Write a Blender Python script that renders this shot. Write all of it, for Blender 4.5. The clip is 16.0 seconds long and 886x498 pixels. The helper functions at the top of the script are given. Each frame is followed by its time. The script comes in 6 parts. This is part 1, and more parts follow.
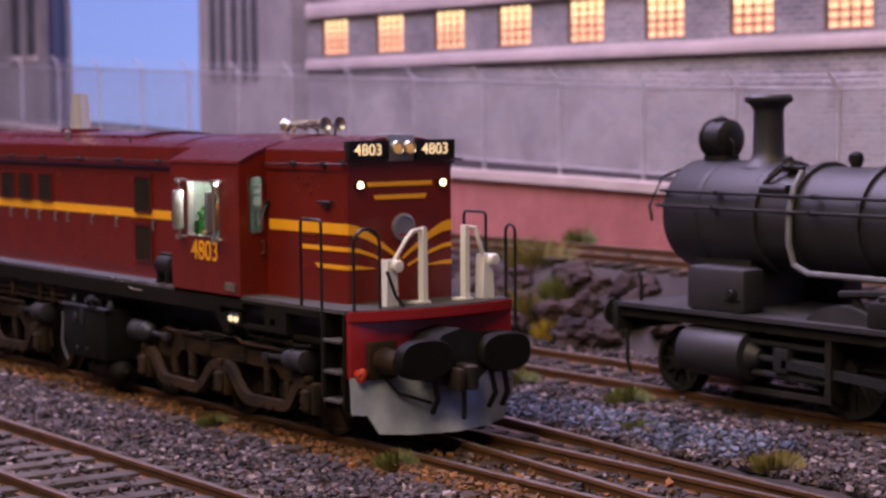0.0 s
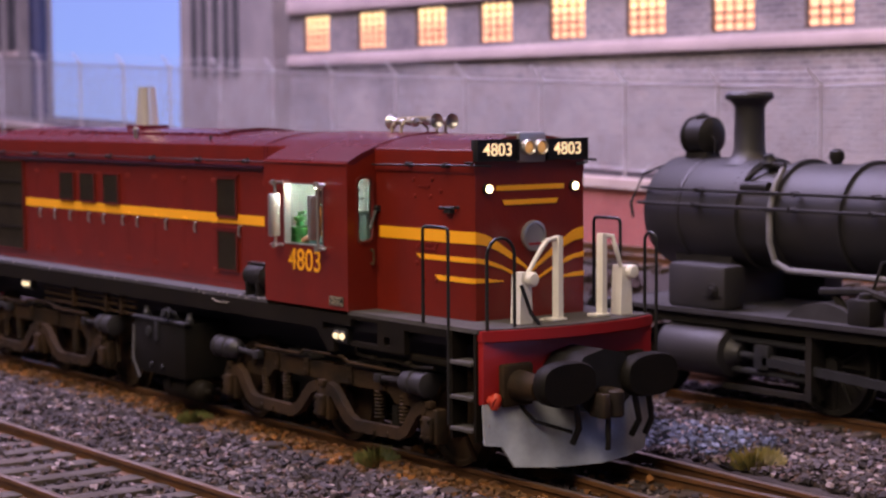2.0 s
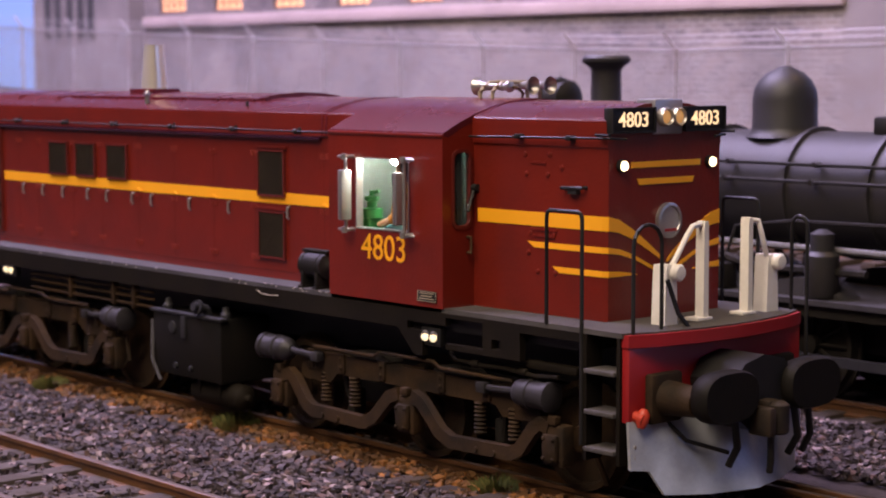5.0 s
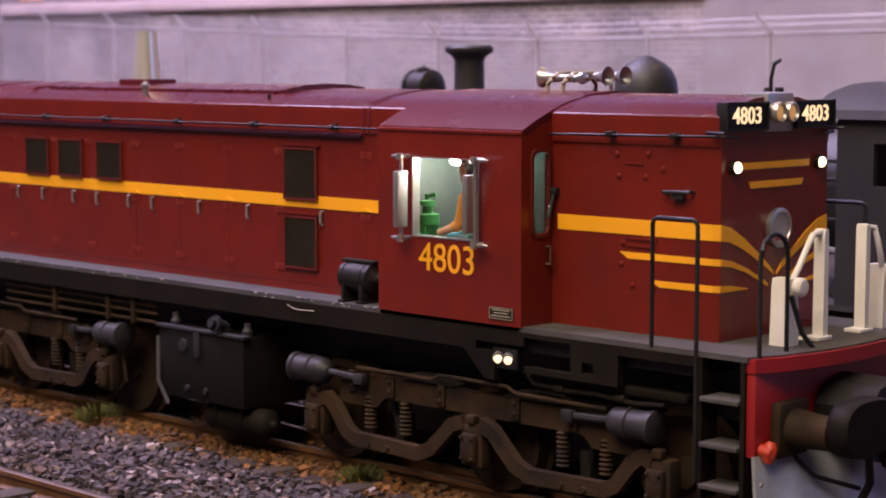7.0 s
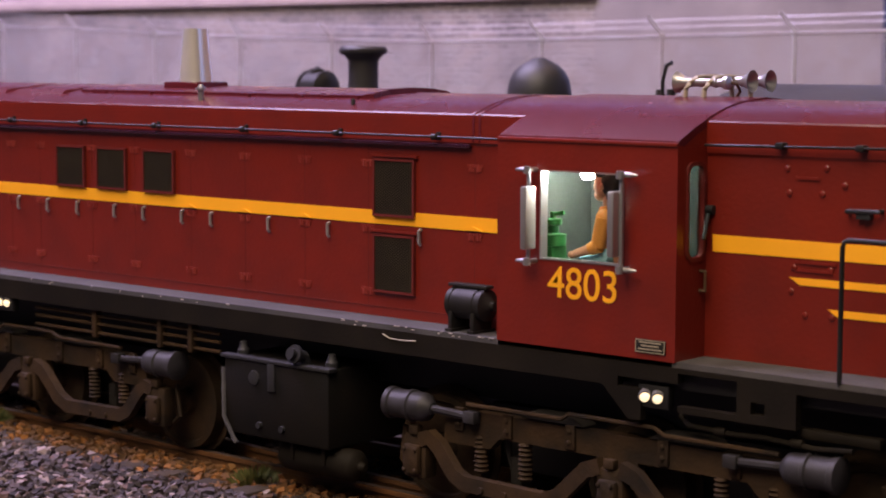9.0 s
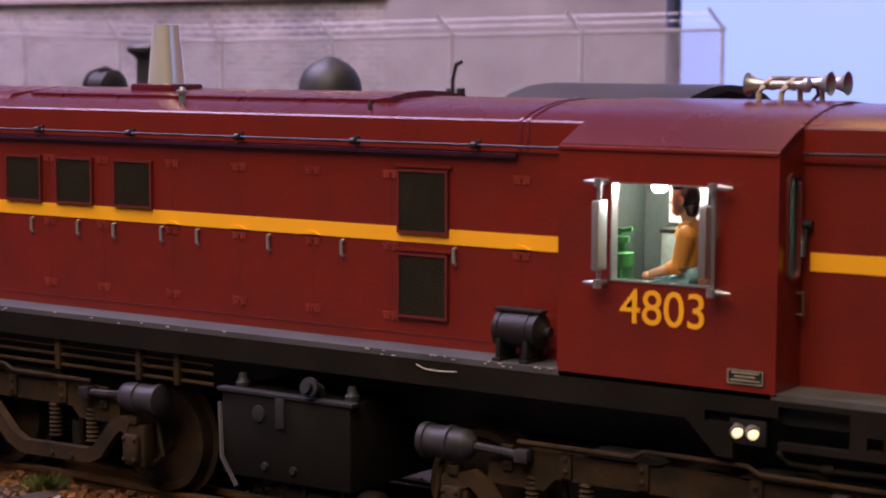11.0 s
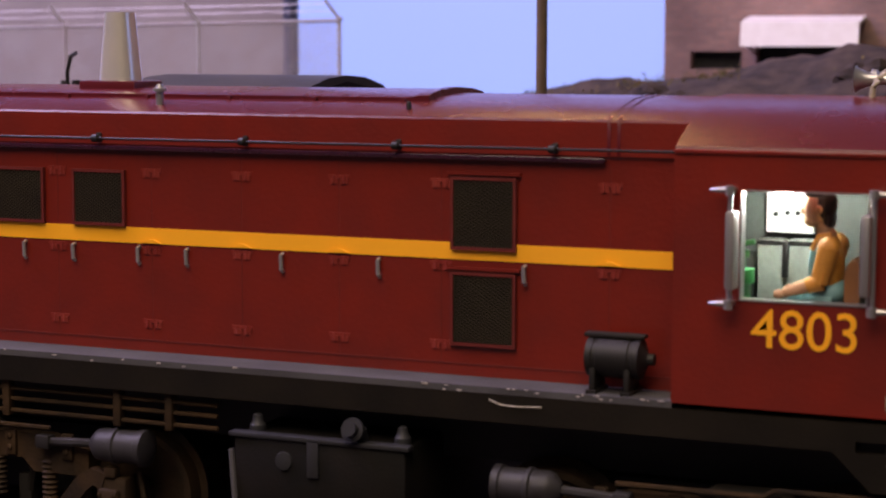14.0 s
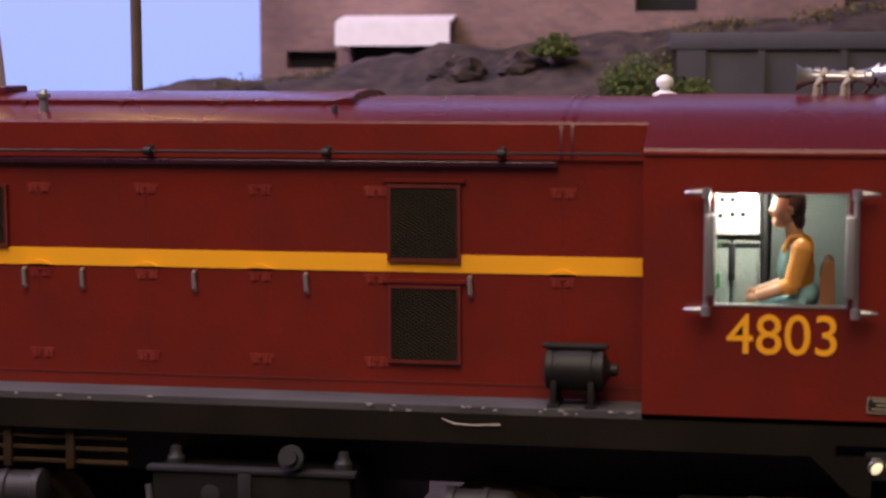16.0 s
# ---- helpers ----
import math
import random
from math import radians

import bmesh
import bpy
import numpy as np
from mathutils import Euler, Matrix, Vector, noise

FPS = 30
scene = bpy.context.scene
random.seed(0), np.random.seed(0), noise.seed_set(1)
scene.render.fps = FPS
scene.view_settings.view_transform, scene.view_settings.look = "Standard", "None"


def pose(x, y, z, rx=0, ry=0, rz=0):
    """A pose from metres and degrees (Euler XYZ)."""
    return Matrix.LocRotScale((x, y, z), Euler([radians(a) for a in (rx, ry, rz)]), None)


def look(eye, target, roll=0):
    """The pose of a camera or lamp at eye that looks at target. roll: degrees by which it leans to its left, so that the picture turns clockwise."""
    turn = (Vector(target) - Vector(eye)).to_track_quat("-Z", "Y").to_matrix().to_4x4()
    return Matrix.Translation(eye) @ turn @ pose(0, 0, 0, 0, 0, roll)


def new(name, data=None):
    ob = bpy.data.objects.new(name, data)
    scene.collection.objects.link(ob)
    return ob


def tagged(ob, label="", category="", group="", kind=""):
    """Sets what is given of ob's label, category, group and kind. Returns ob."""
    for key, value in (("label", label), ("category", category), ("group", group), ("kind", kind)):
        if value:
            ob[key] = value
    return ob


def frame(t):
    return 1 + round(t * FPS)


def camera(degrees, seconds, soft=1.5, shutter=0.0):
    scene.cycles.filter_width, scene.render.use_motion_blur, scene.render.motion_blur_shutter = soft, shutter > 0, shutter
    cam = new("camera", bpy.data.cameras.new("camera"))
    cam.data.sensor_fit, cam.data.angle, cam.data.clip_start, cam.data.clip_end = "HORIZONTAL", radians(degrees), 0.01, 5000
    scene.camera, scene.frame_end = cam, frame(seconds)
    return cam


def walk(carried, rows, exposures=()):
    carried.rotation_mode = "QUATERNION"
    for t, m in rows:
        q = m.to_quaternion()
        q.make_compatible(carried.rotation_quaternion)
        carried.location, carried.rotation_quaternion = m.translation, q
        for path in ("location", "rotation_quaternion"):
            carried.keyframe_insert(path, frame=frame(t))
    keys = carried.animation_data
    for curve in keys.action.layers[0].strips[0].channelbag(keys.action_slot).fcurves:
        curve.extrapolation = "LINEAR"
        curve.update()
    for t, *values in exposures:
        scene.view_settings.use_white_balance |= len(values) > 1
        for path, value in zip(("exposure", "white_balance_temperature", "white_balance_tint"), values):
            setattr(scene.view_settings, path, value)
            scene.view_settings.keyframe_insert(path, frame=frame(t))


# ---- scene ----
# An HO model railway: lengths below are in units of 12 mm (about one metre of the full-size railway).
U = 0.012
EYE = (23.43, -12.87, 3.859)


def aim(pan, tilt, roll):
    a, b = radians(pan), radians(tilt)
    eye = Vector(EYE) * U
    return look(eye, eye + Vector((math.sin(a) * math.cos(b), math.cos(a) * math.cos(b), math.sin(b))), roll)


# the tripod's turns: seconds, pan, tilt, roll
TURNS = [(0, -53.56, -4.26, -0.51), (0.5, -53.05, -4.25, -0.50), (1, -52.98, -4.30, -0.47), (1.5, -52.99, -4.33, -0.42), (2, -52.99, -4.37, -0.40), (2.5, -52.93, -4.46, -0.40), (3, -52.67, -4.69, -0.37), (3.5, -52.03, -4.97, -0.34), (4, -51.09, -5.26, -0.30), (4.2, -50.57, -5.32, -0.24), (6.3, -45.90, -5.80, -0.15), (6.5, -45.45, -5.83, -0.10), (7, -44.50, -5.85, -0.03), (7.5, -43.81, -5.84, 0.06), (8, -42.80, -5.83, 0.08), (8.5, -42.18, -5.81, 0.15), (9, -41.26, -5.81, 0.18), (11.3, -33.51, -5.85, 0.29), (11.5, -32.51, -5.88, 0.35), (12, -29.89, -5.93, 0.38), (12.5, -27.77, -5.98, 0.36), (13, -26.12, -6.00, 0.32), (13.5, -24.59, -6.04, 0.24), (14, -23.33, -6.05, 0.15), (14.5, -20.54, -6.08, 0.11), (15, -17.56, -6.08, 0.01), (15.5, -14.10, -6.07, -0.09), (16, -11.14, -6.05, -0.16)]
# the diesel's way along its track
RUN = [(0, -0.000), (0.5, 0.691), (1, 1.382), (1.5, 2.063), (2, 2.773), (2.5, 3.443), (3, 4.128), (3.5, 4.768), (4, 5.470), (4.2, 5.725), (6.3, 8.482), (6.5, 8.765), (7, 9.462), (7.5, 10.105), (8, 10.773), (8.5, 11.424), (9, 12.094), (11.3, 14.994), (11.5, 15.239), (12, 15.868), (12.5, 16.458), (13, 17.102), (13.5, 17.671), (14, 18.324), (14.5, 18.900), (15, 19.507), (15.5, 20.097), (16, 20.705)]
cam = camera(26.579, 16.0, soft=1.9)
cam.data.dof.use_dof = True
cam.data.dof.focus_distance = 16.0 * U
cam.data.dof.aperture_fstop = 90
walk(cam, [(t, aim(p, q, r)) for t, p, q, r in TURNS], exposures=[(0, -0.10), (1.5, 0.05), (3.5, 0.16), (6.3, 0.25), (9, 0.18), (11.3, 0.0), (13, -0.12), (16, -0.16)])

# ---- light ----
world = bpy.data.worlds.new("room")
scene.world = world
world.use_nodes = True
world.node_tree.nodes["Background"].inputs[0].default_value = (0.34, 0.30, 0.42, 1)
world.node_tree.nodes["Background"].inputs[1].default_value = 0.125


def area(name, at, to, size, watts, colour):
    d = bpy.data.lights.new(name, "AREA")
    d.shape, d.size, d.energy, d.color = "DISK", size * U, watts, colour
    ob = new(name, d)
    ob.matrix_world = look(Vector(at) * U, Vector(to) * U)
    return ob


area("room_light", (19, -27, 40), (13, 0, 2), 38, 4.1, (1.0, 0.79, 0.60))
area("dusk_light", (-17, 0, 42), (-17, 18, 3), 36, 9.2, (0.74, 0.60, 1.0))
area("warm_lamp", (12.6, 11, 19), (19.3, -0.5, 3.4), 1.3, 0.085, (1.0, 0.55, 0.20))


# ---- helpers of the place ----
def V(*a):
    return Vector(a)


def box(bm, x0, x1, y0, y1, z0, z1, bev=0.0):
    vs = [bm.verts.new((x, y, z)) for x in (x0, x1) for y in (y0, y1) for z in (z0, z1)]
    fs = [bm.faces.new([vs[i] for i in f]) for f in ((0, 1, 3, 2), (4, 6, 7, 5), (0, 4, 5, 1), (2, 3, 7, 6), (0, 2, 6, 4), (1, 5, 7, 3))]
    if bev:
        bmesh.ops.bevel(bm, geom=list({e for f in fs for e in f.edges}), offset=bev, segments=2, affect="EDGES", profile=0.5)
    return bm


def ring(p, d, r, n, up=None, ry=None):
    d = d.normalized()
    a = (up or (V(0, 0, 1) if abs(d.z) < 0.9 else V(1, 0, 0))).cross(d).normalized()
    b = d.cross(a)
    return [p + a * (r * math.cos(k * math.tau / n)) + b * ((ry or r) * math.sin(k * math.tau / n)) for k in range(n)]


def loft(bm, rings, cap=True, closed=False):
    rs = [[bm.verts.new(p) for p in r] for r in rings]
    n = len(rs[0])
    for a, b in zip(rs, rs[1:] + ([rs[0]] if closed else [])):
        for k in range(n):
            bm.faces.new((a[k], a[(k + 1) % n], b[(k + 1) % n], b[k]))
    if cap and not closed:
        bm.faces.new(list(reversed(rs[0])))
        bm.faces.new(rs[-1])
    return bm


def cyl(bm, p, q, r, r2=None, n=16):
    p, q = Vector(p), Vector(q)
    return loft(bm, [ring(p, q - p, r, n), ring(q, q - p, r if r2 is None else r2, n)])


def tube(bm, pts, r, n=8):
    pts = [Vector(p) for p in pts]
    rings = []
    up = V(0.31, 0.52, 0.79)
    for k, p in enumerate(pts):
        a = (p - pts[k - 1]).normalized() if k else None
        b = (pts[k + 1] - p).normalized() if k + 1 < len(pts) else None
        d = (a or b) if not (a and b) else (a + b)
        rings.append(ring(p, d, r, n, up))
    return loft(bm, rings)


def turned(bm, at, axis, profile, n=24):
    """A turned shape: profile rows of (distance along the axis, radius)."""
    at, axis = Vector(at), Vector(axis).normalized()
    return loft(bm, [ring(at + axis * h, axis, max(r, 0.002), n) for h, r in profile])


def prism(bm, outline, axis, lo, hi):
    """Sweep a flat outline along x, y or z."""
    def put(a, b, c):
        return {"x": (c, a, b), "y": (a, c, b), "z": (a, b, c)}[axis]
    return loft(bm, [[V(*put(a, b, lo)) for a, b in outline], [V(*put(a, b, hi)) for a, b in outline]])


def ribbon(bm, pts, w, y0, y1):
    """A flat bar that follows points (x, z), w high, between y0 and y1."""
    pts = [V(x, 0, z) for x, z in pts]
    up, lo = [], []
    for k, p in enumerate(pts):
        a = (p - pts[k - 1]).normalized() if k else None
        b = (pts[k + 1] - p).normalized() if k + 1 < len(pts) else None
        d = ((a or b) if not (a and b) else (a + b)).normalized()
        nrm = V(-d.z, 0, d.x) * (w / 2)
        up.append(p + nrm)
        lo.append(p - nrm)
    return loft(bm, [[V(u.x, y0, u.z), V(u.x, y1, u.z), V(d.x, y1, d.z), V(d.x, y0, d.z)] for u, d in zip(up, lo)])


def mesh_of(bm, mats, name, smooth=True, angle=40):
    bmesh.ops.recalc_face_normals(bm, faces=bm.faces)
    me = bpy.data.meshes.new(name)
    for v in bm.verts:
        v.co *= U
    bm.to_mesh(me)
    bm.free()
    for m in mats if isinstance(mats, (list, tuple)) else [mats]:
        me.materials.append(m)
    if smooth:
        me.polygons.foreach_set("use_smooth", [True] * len(me.polygons))
        me.set_sharp_from_angle(angle=radians(angle))
    return me


def part(name, bm, material, parent=None, label="", smooth=True, angle=40):
    ob = new(name, mesh_of(bm, material, name, smooth, angle))
    ob.parent = parent
    if label:
        ob["label"] = label
    return ob


def thing(name, label, category, at=(0, 0, 0), group="", kind=""):
    ob = new(name)
    ob.empty_display_size = 0.01
    ob.location = Vector(at) * U
    return tagged(ob, label, category, group, kind)


def solo(name, bm, material, label, category, group="", kind="", smooth=True):
    return tagged(part(name, bm, material, None, "", smooth), label, category, group, kind)


def B():
    return bmesh.new()


def text_mesh(name, body, size, place, material, parent, label="", depth=0.004, width=1.0):
    """Lettering in the built-in font; place is a pose in units."""
    cu = bpy.data.curves.new(name, "FONT")
    cu.body, cu.size, cu.extrude, cu.align_x, cu.align_y = body, size, depth, "CENTER", "CENTER"
    cu.offset = 0.004 * size
    tmp = new(name, cu)
    me = bpy.data.meshes.new_from_object(tmp.evaluated_get(bpy.context.evaluated_depsgraph_get()))
    bpy.data.objects.remove(tmp)
    m = Matrix.Diagonal((U, U, U, 1)) @ place @ Matrix.Diagonal((width, 1, 1, 1))
    me.transform(m)
    me.materials.clear()
    me.materials.append(material)
    ob = new(name, me)
    ob.parent = parent
    if label:
        ob["label"] = label
    return ob


# ---- materials ----
def mat(name, colour, rough=0.5, metal=0.0, second=None, scale=3.0, mix=0.5, bump=0.0, grain=40.0, spec=0.5, island=None, coat=0.0, rand=None, fleck=0.35):
    """colour and second blend over large patches; grain gives fine relief; island and rand vary pieces."""
    m = bpy.data.materials.new(name)
    m.use_nodes = True
    nt = m.node_tree
    b = nt.nodes["Principled BSDF"]
    b.inputs["Roughness"].default_value = rough
    b.inputs["Metallic"].default_value = metal
    b.inputs["Specular IOR Level"].default_value = spec
    b.inputs["Coat Weight"].default_value = coat
    L = nt.links.new
    co = nt.nodes.new("ShaderNodeTexCoord")
    mp = nt.nodes.new("ShaderNodeMapping")
    mp.inputs["Scale"].default_value = (1 / U,) * 3
    L(co.outputs["Object"], mp.inputs[0])
    n1 = nt.nodes.new("ShaderNodeTexNoise")
    n1.inputs["Scale"].default_value, n1.inputs["Detail"].default_value = scale, 6
    L(mp.outputs[0], n1.inputs[0])
    n2 = nt.nodes.new("ShaderNodeTexNoise")
    n2.inputs["Scale"].default_value, n2.inputs["Detail"].default_value = grain, 4
    L(mp.outputs[0], n2.inputs[0])
    ramp = nt.nodes.new("ShaderNodeMapRange")
    ramp.inputs[1].default_value, ramp.inputs[2].default_value = 0.35, 0.7
    L(n1.outputs[0], ramp.inputs[0])
    ramp.inputs[4].default_value = mix * 2
    cm = nt.nodes.new("ShaderNodeMix")
    cm.data_type = "RGBA"
    cm.inputs[6].default_value = (*colour, 1)
    cm.inputs[7].default_value = (*(second or [c * 0.75 for c in colour]), 1)
    L(ramp.outputs[0], cm.inputs[0])
    last = cm.outputs[2]
    if island or rand:
        src = nt.nodes.new("ShaderNodeNewGeometry").outputs["Random Per Island"] if island else nt.nodes.new("ShaderNodeObjectInfo").outputs["Random"]
        rp = nt.nodes.new("ShaderNodeValToRGB")
        cols = island or rand
        rp.color_ramp.interpolation = "CONSTANT" if island else "LINEAR"
        while len(rp.color_ramp.elements) < len(cols):
            rp.color_ramp.elements.new(0.5)
        for k, (e, c) in enumerate(zip(rp.color_ramp.elements, cols)):
            e.position, e.color = k / len(cols), (*c, 1)
        L(src, rp.inputs[0])
        mu = nt.nodes.new("ShaderNodeMix")
        mu.data_type, mu.blend_type = "RGBA", "MULTIPLY"
        mu.inputs[0].default_value = 1
        L(last, mu.inputs[6])
        L(rp.outputs[0], mu.inputs[7])
        last = mu.outputs[2]
    g = nt.nodes.new("ShaderNodeMix")
    g.data_type, g.blend_type = "RGBA", "MULTIPLY"
    g.inputs[0].default_value = fleck
    L(last, g.inputs[6])
    L(n2.outputs[0], g.inputs[7])
    L(g.outputs[2], b.inputs["Base Color"])
    rr = nt.nodes.new("ShaderNodeMapRange")
    rr.inputs[3].default_value, rr.inputs[4].default_value = rough * 0.85, min(1, rough * 1.2)
    L(n1.outputs[0], rr.inputs[0])
    L(rr.outputs[0], b.inputs["Roughness"])
    if bump:
        bp = nt.nodes.new("ShaderNodeBump")
        bp.inputs["Strength"].default_value = 0.6
        bp.inputs["Distance"].default_value = bump * U
        L(n2.outputs[0], bp.inputs["Height"])
        L(bp.outputs[0], b.inputs["Normal"])
    return m


def glow(name, colour, strength):
    m = bpy.data.materials.new(name)
    m.use_nodes = True
    b = m.node_tree.nodes["Principled BSDF"]
    b.inputs["Base Color"].default_value = (*colour, 1)
    b.inputs["Emission Color"].default_value = (*colour, 1)
    b.inputs["Emission Strength"].default_value = strength
    return m


def bricks(name, c1, c2, mortar, wide, high, gap=0.012, rough=0.85, stain=(0.5, 0.5, 0.55)):
    """Brickwork on upright faces along x."""
    m = mat(name, (1, 1, 1), rough, second=stain, scale=0.5, mix=0.5, grain=3)
    nt = m.node_tree
    L = nt.links.new
    mp = next(n for n in nt.nodes if n.type == "MAPPING")
    sep = nt.nodes.new("ShaderNodeSeparateXYZ")
    L(mp.outputs[0], sep.inputs[0])
    ad = nt.nodes.new("ShaderNodeMath")
    L(sep.outputs[0], ad.inputs[0])
    L(sep.outputs[1], ad.inputs[1])
    com = nt.nodes.new("ShaderNodeCombineXYZ")
    L(ad.outputs[0], com.inputs[0])
    L(sep.outputs[2], com.inputs[1])
    t = nt.nodes.new("ShaderNodeTexBrick")
    t.inputs["Color1"].default_value, t.inputs["Color2"].default_value, t.inputs["Mortar"].default_value = (*c1, 1), (*c2, 1), (*mortar, 1)
    t.inputs["Scale"].default_value = 1.0
    t.inputs["Brick Width"].default_value, t.inputs["Row Height"].default_value, t.inputs["Mortar Size"].default_value = wide, high, gap
    t.inputs["Bias"].default_value = -0.1
    L(com.outputs[0], t.inputs[0])
    cm = next(n for n in nt.nodes if n.type == "MIX" and n.blend_type == "MULTIPLY")
    old = cm.inputs[6].links[0].from_socket
    mu = nt.nodes.new("ShaderNodeMix")
    mu.data_type, mu.blend_type = "RGBA", "MULTIPLY"
    mu.inputs[0].default_value = 1
    L(old, mu.inputs[6])
    L(t.outputs[0], mu.inputs[7])
    L(mu.outputs[2], cm.inputs[6])
    bp = nt.nodes.new("ShaderNodeBump")
    bp.invert = True
    bp.inputs["Distance"].default_value = 0.02 * U
    L(t.outputs[1], bp.inputs["Height"])
    L(bp.outputs[0], nt.nodes["Principled BSDF"].inputs["Normal"])
    return m


MAROON = mat("maroon_paint", (0.165, 0.0135, 0.0065), 0.30, second=(0.128, 0.012, 0.007), scale=2.2, bump=0.005, grain=28, coat=0.12, fleck=0.12)
ROOF = mat("roof_paint", (0.090, 0.010, 0.014), 0.26, second=(0.074, 0.010, 0.015), scale=1.0, bump=0.003, grain=50, coat=0.05, fleck=0.12, spec=0.32)
YELLOW = mat("yellow_paint", (0.92, 0.42, 0.012), 0.45, second=(0.88, 0.39, 0.012), scale=2, fleck=0.06)
FRAME = mat("frame_black", (0.0085, 0.0066, 0.0048), 0.65, second=(0.014, 0.0105, 0.007), scale=2, bump=0.004, grain=30, spec=0.13)
GUTTER = mat("gutter_maroon", (0.040, 0.010, 0.026), 0.16, second=(0.06, 0.012, 0.028), scale=5, coat=0.6)
DECK = mat("deck_grey", (0.048, 0.045, 0.052), 0.7, second=(0.075, 0.072, 0.080), scale=3, bump=0.006, grain=40)
DUST = mat("bogie_dust", (0.050, 0.028, 0.013), 0.7, second=(0.014, 0.010, 0.007), scale=3, bump=0.01, grain=30, spec=0.2)
BLACK = mat("black_paint", (0.012, 0.012, 0.013), 0.45, second=(0.018, 0.017, 0.017), scale=4, spec=0.3)
DARK = mat("dark_steel", (0.030, 0.030, 0.034), 0.5, second=(0.02, 0.02, 0.024), scale=4, bump=0.004, spec=0.25)
SILVER = mat("silver_metal", (0.46, 0.45, 0.45), 0.34, 0.8, second=(0.42, 0.405, 0.40), scale=5, fleck=0.12)
BRASS = mat("aged_brass", (0.15, 0.09, 0.045), 0.5, 0.4, second=(0.05, 0.036, 0.024), scale=6)
WHITE = mat("white_enamel", (0.84, 0.82, 0.78), 0.40, second=(0.77, 0.74, 0.69), scale=4, fleck=0.12)
RED = mat("red_enamel", (0.34, 0.012, 0.016), 0.4, second=(0.28, 0.012, 0.014), scale=2, coat=0.2, fleck=0.12)
PLOUGH = mat("plough_grey", (0.52, 0.55, 0.60), 0.34, 0.35, second=(0.26, 0.27, 0.30), scale=2.2, bump=0.003, fleck=0.12)
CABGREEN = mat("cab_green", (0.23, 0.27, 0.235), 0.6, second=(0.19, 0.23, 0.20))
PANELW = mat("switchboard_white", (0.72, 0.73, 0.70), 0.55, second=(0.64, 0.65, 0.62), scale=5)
# darker copy of cab_green; the dimness away from the lamp is in the colour
CABDARK = mat("cab_green_shaded", (0.075, 0.092, 0.080), 0.6, second=(0.06, 0.075, 0.065))
DESK = mat("desk_green", (0.03, 0.22, 0.05), 0.5)
GRILLE = mat("grille_mesh", (0.046, 0.036, 0.021), 0.45, second=(0.030, 0.023, 0.014), scale=4, spec=0.4)
# near-black colour standing for the unlit hollow behind the mesh
GRILLESHADE = mat("grille_shade", (0.003, 0.0025, 0.002), 0.8, second=(0.002, 0.002, 0.0015), spec=0.05)
GLASS = bpy.data.materials.new("window_glass")
GLASS.use_nodes = True
GLASS.node_tree.nodes["Principled BSDF"].inputs["Base Color"].default_value = (0.24, 0.27, 0.26, 1)
GLASS.node_tree.nodes["Principled BSDF"].inputs["Roughness"].default_value = 0.05
GLASS.node_tree.nodes["Principled BSDF"].inputs["Transmission Weight"].default_value = 0.9
GLASS.node_tree.nodes["Principled BSDF"].inputs["IOR"].default_value = 1.1
CABLAMP = glow("cab_lamp_glow", (0.97, 1.0, 0.90), 250)
MARKER = glow("marker_glow", (1.0, 0.78, 0.42), 4.5)
STEPGLOW = glow("step_lamp_glow", (1.0, 0.80, 0.5), 1.1)
DIGIT = glow("digit_glow", (1.0, 0.72, 0.42), 0.8)
HEADLAMP = glow("headlamp_glow", (0.75, 0.38, 0.13), 0.38)
STEAM = mat("weathered_black", (0.021, 0.0205, 0.0245), 0.52, second=(0.034, 0.030, 0.031), scale=1.5, bump=0.004, grain=40, spec=0.45)
STEAMDUST = mat("sooty_frame", (0.011, 0.010, 0.010), 0.7, second=(0.024, 0.020, 0.016), scale=2, bump=0.006, spec=0.2)
PIPEGREY = mat("lagged_pipe", (0.15, 0.145, 0.15), 0.6)
RUST = mat("rusty_rail", (0.15, 0.064, 0.022), 0.5, second=(0.085, 0.040, 0.018), scale=3, bump=0.01, grain=50)
SHINE = mat("rail_head", (0.35, 0.30, 0.28), 0.35, 0.8, second=(0.22, 0.15, 0.11), scale=4)
SLEEPER = mat("weathered_sleeper", (0.095, 0.080, 0.076), 0.85, second=(0.065, 0.052, 0.046), scale=2.5, bump=0.02, grain=20, rand=[(1.1, 1.1, 1.1), (0.75, 0.72, 0.7), (1.2, 1.15, 1.15)], spec=0.2)
SLEEPER2 = mat("dark_sleeper", (0.055, 0.042, 0.036), 0.9, second=(0.035, 0.026, 0.022), scale=2.5, bump=0.02, grain=20, rand=[(1.1, 1.1, 1.1), (0.7, 0.7, 0.7), (1.3, 1.25, 1.2)], spec=0.2)
SOIL = mat("dusty_soil", (0.060, 0.048, 0.046), 0.95, second=(0.036, 0.029, 0.030), scale=1.5, bump=0.03, grain=14, spec=0.15)
STONE = mat("crushed_stone", (0.125, 0.106, 0.112), 0.85, second=(0.085, 0.072, 0.078), scale=1, bump=0.01, grain=30,
            island=[(0.35, 0.34, 0.36), (0.65, 0.62, 0.66), (0.9, 0.85, 0.88), (0.5, 0.46, 0.47), (1.15, 0.85, 0.75), (0.75, 0.72, 0.78), (2.6, 2.4, 2.3), (0.42, 0.38, 0.38), (0.25, 0.24, 0.26), (0.8, 0.7, 0.68)], spec=0.25)
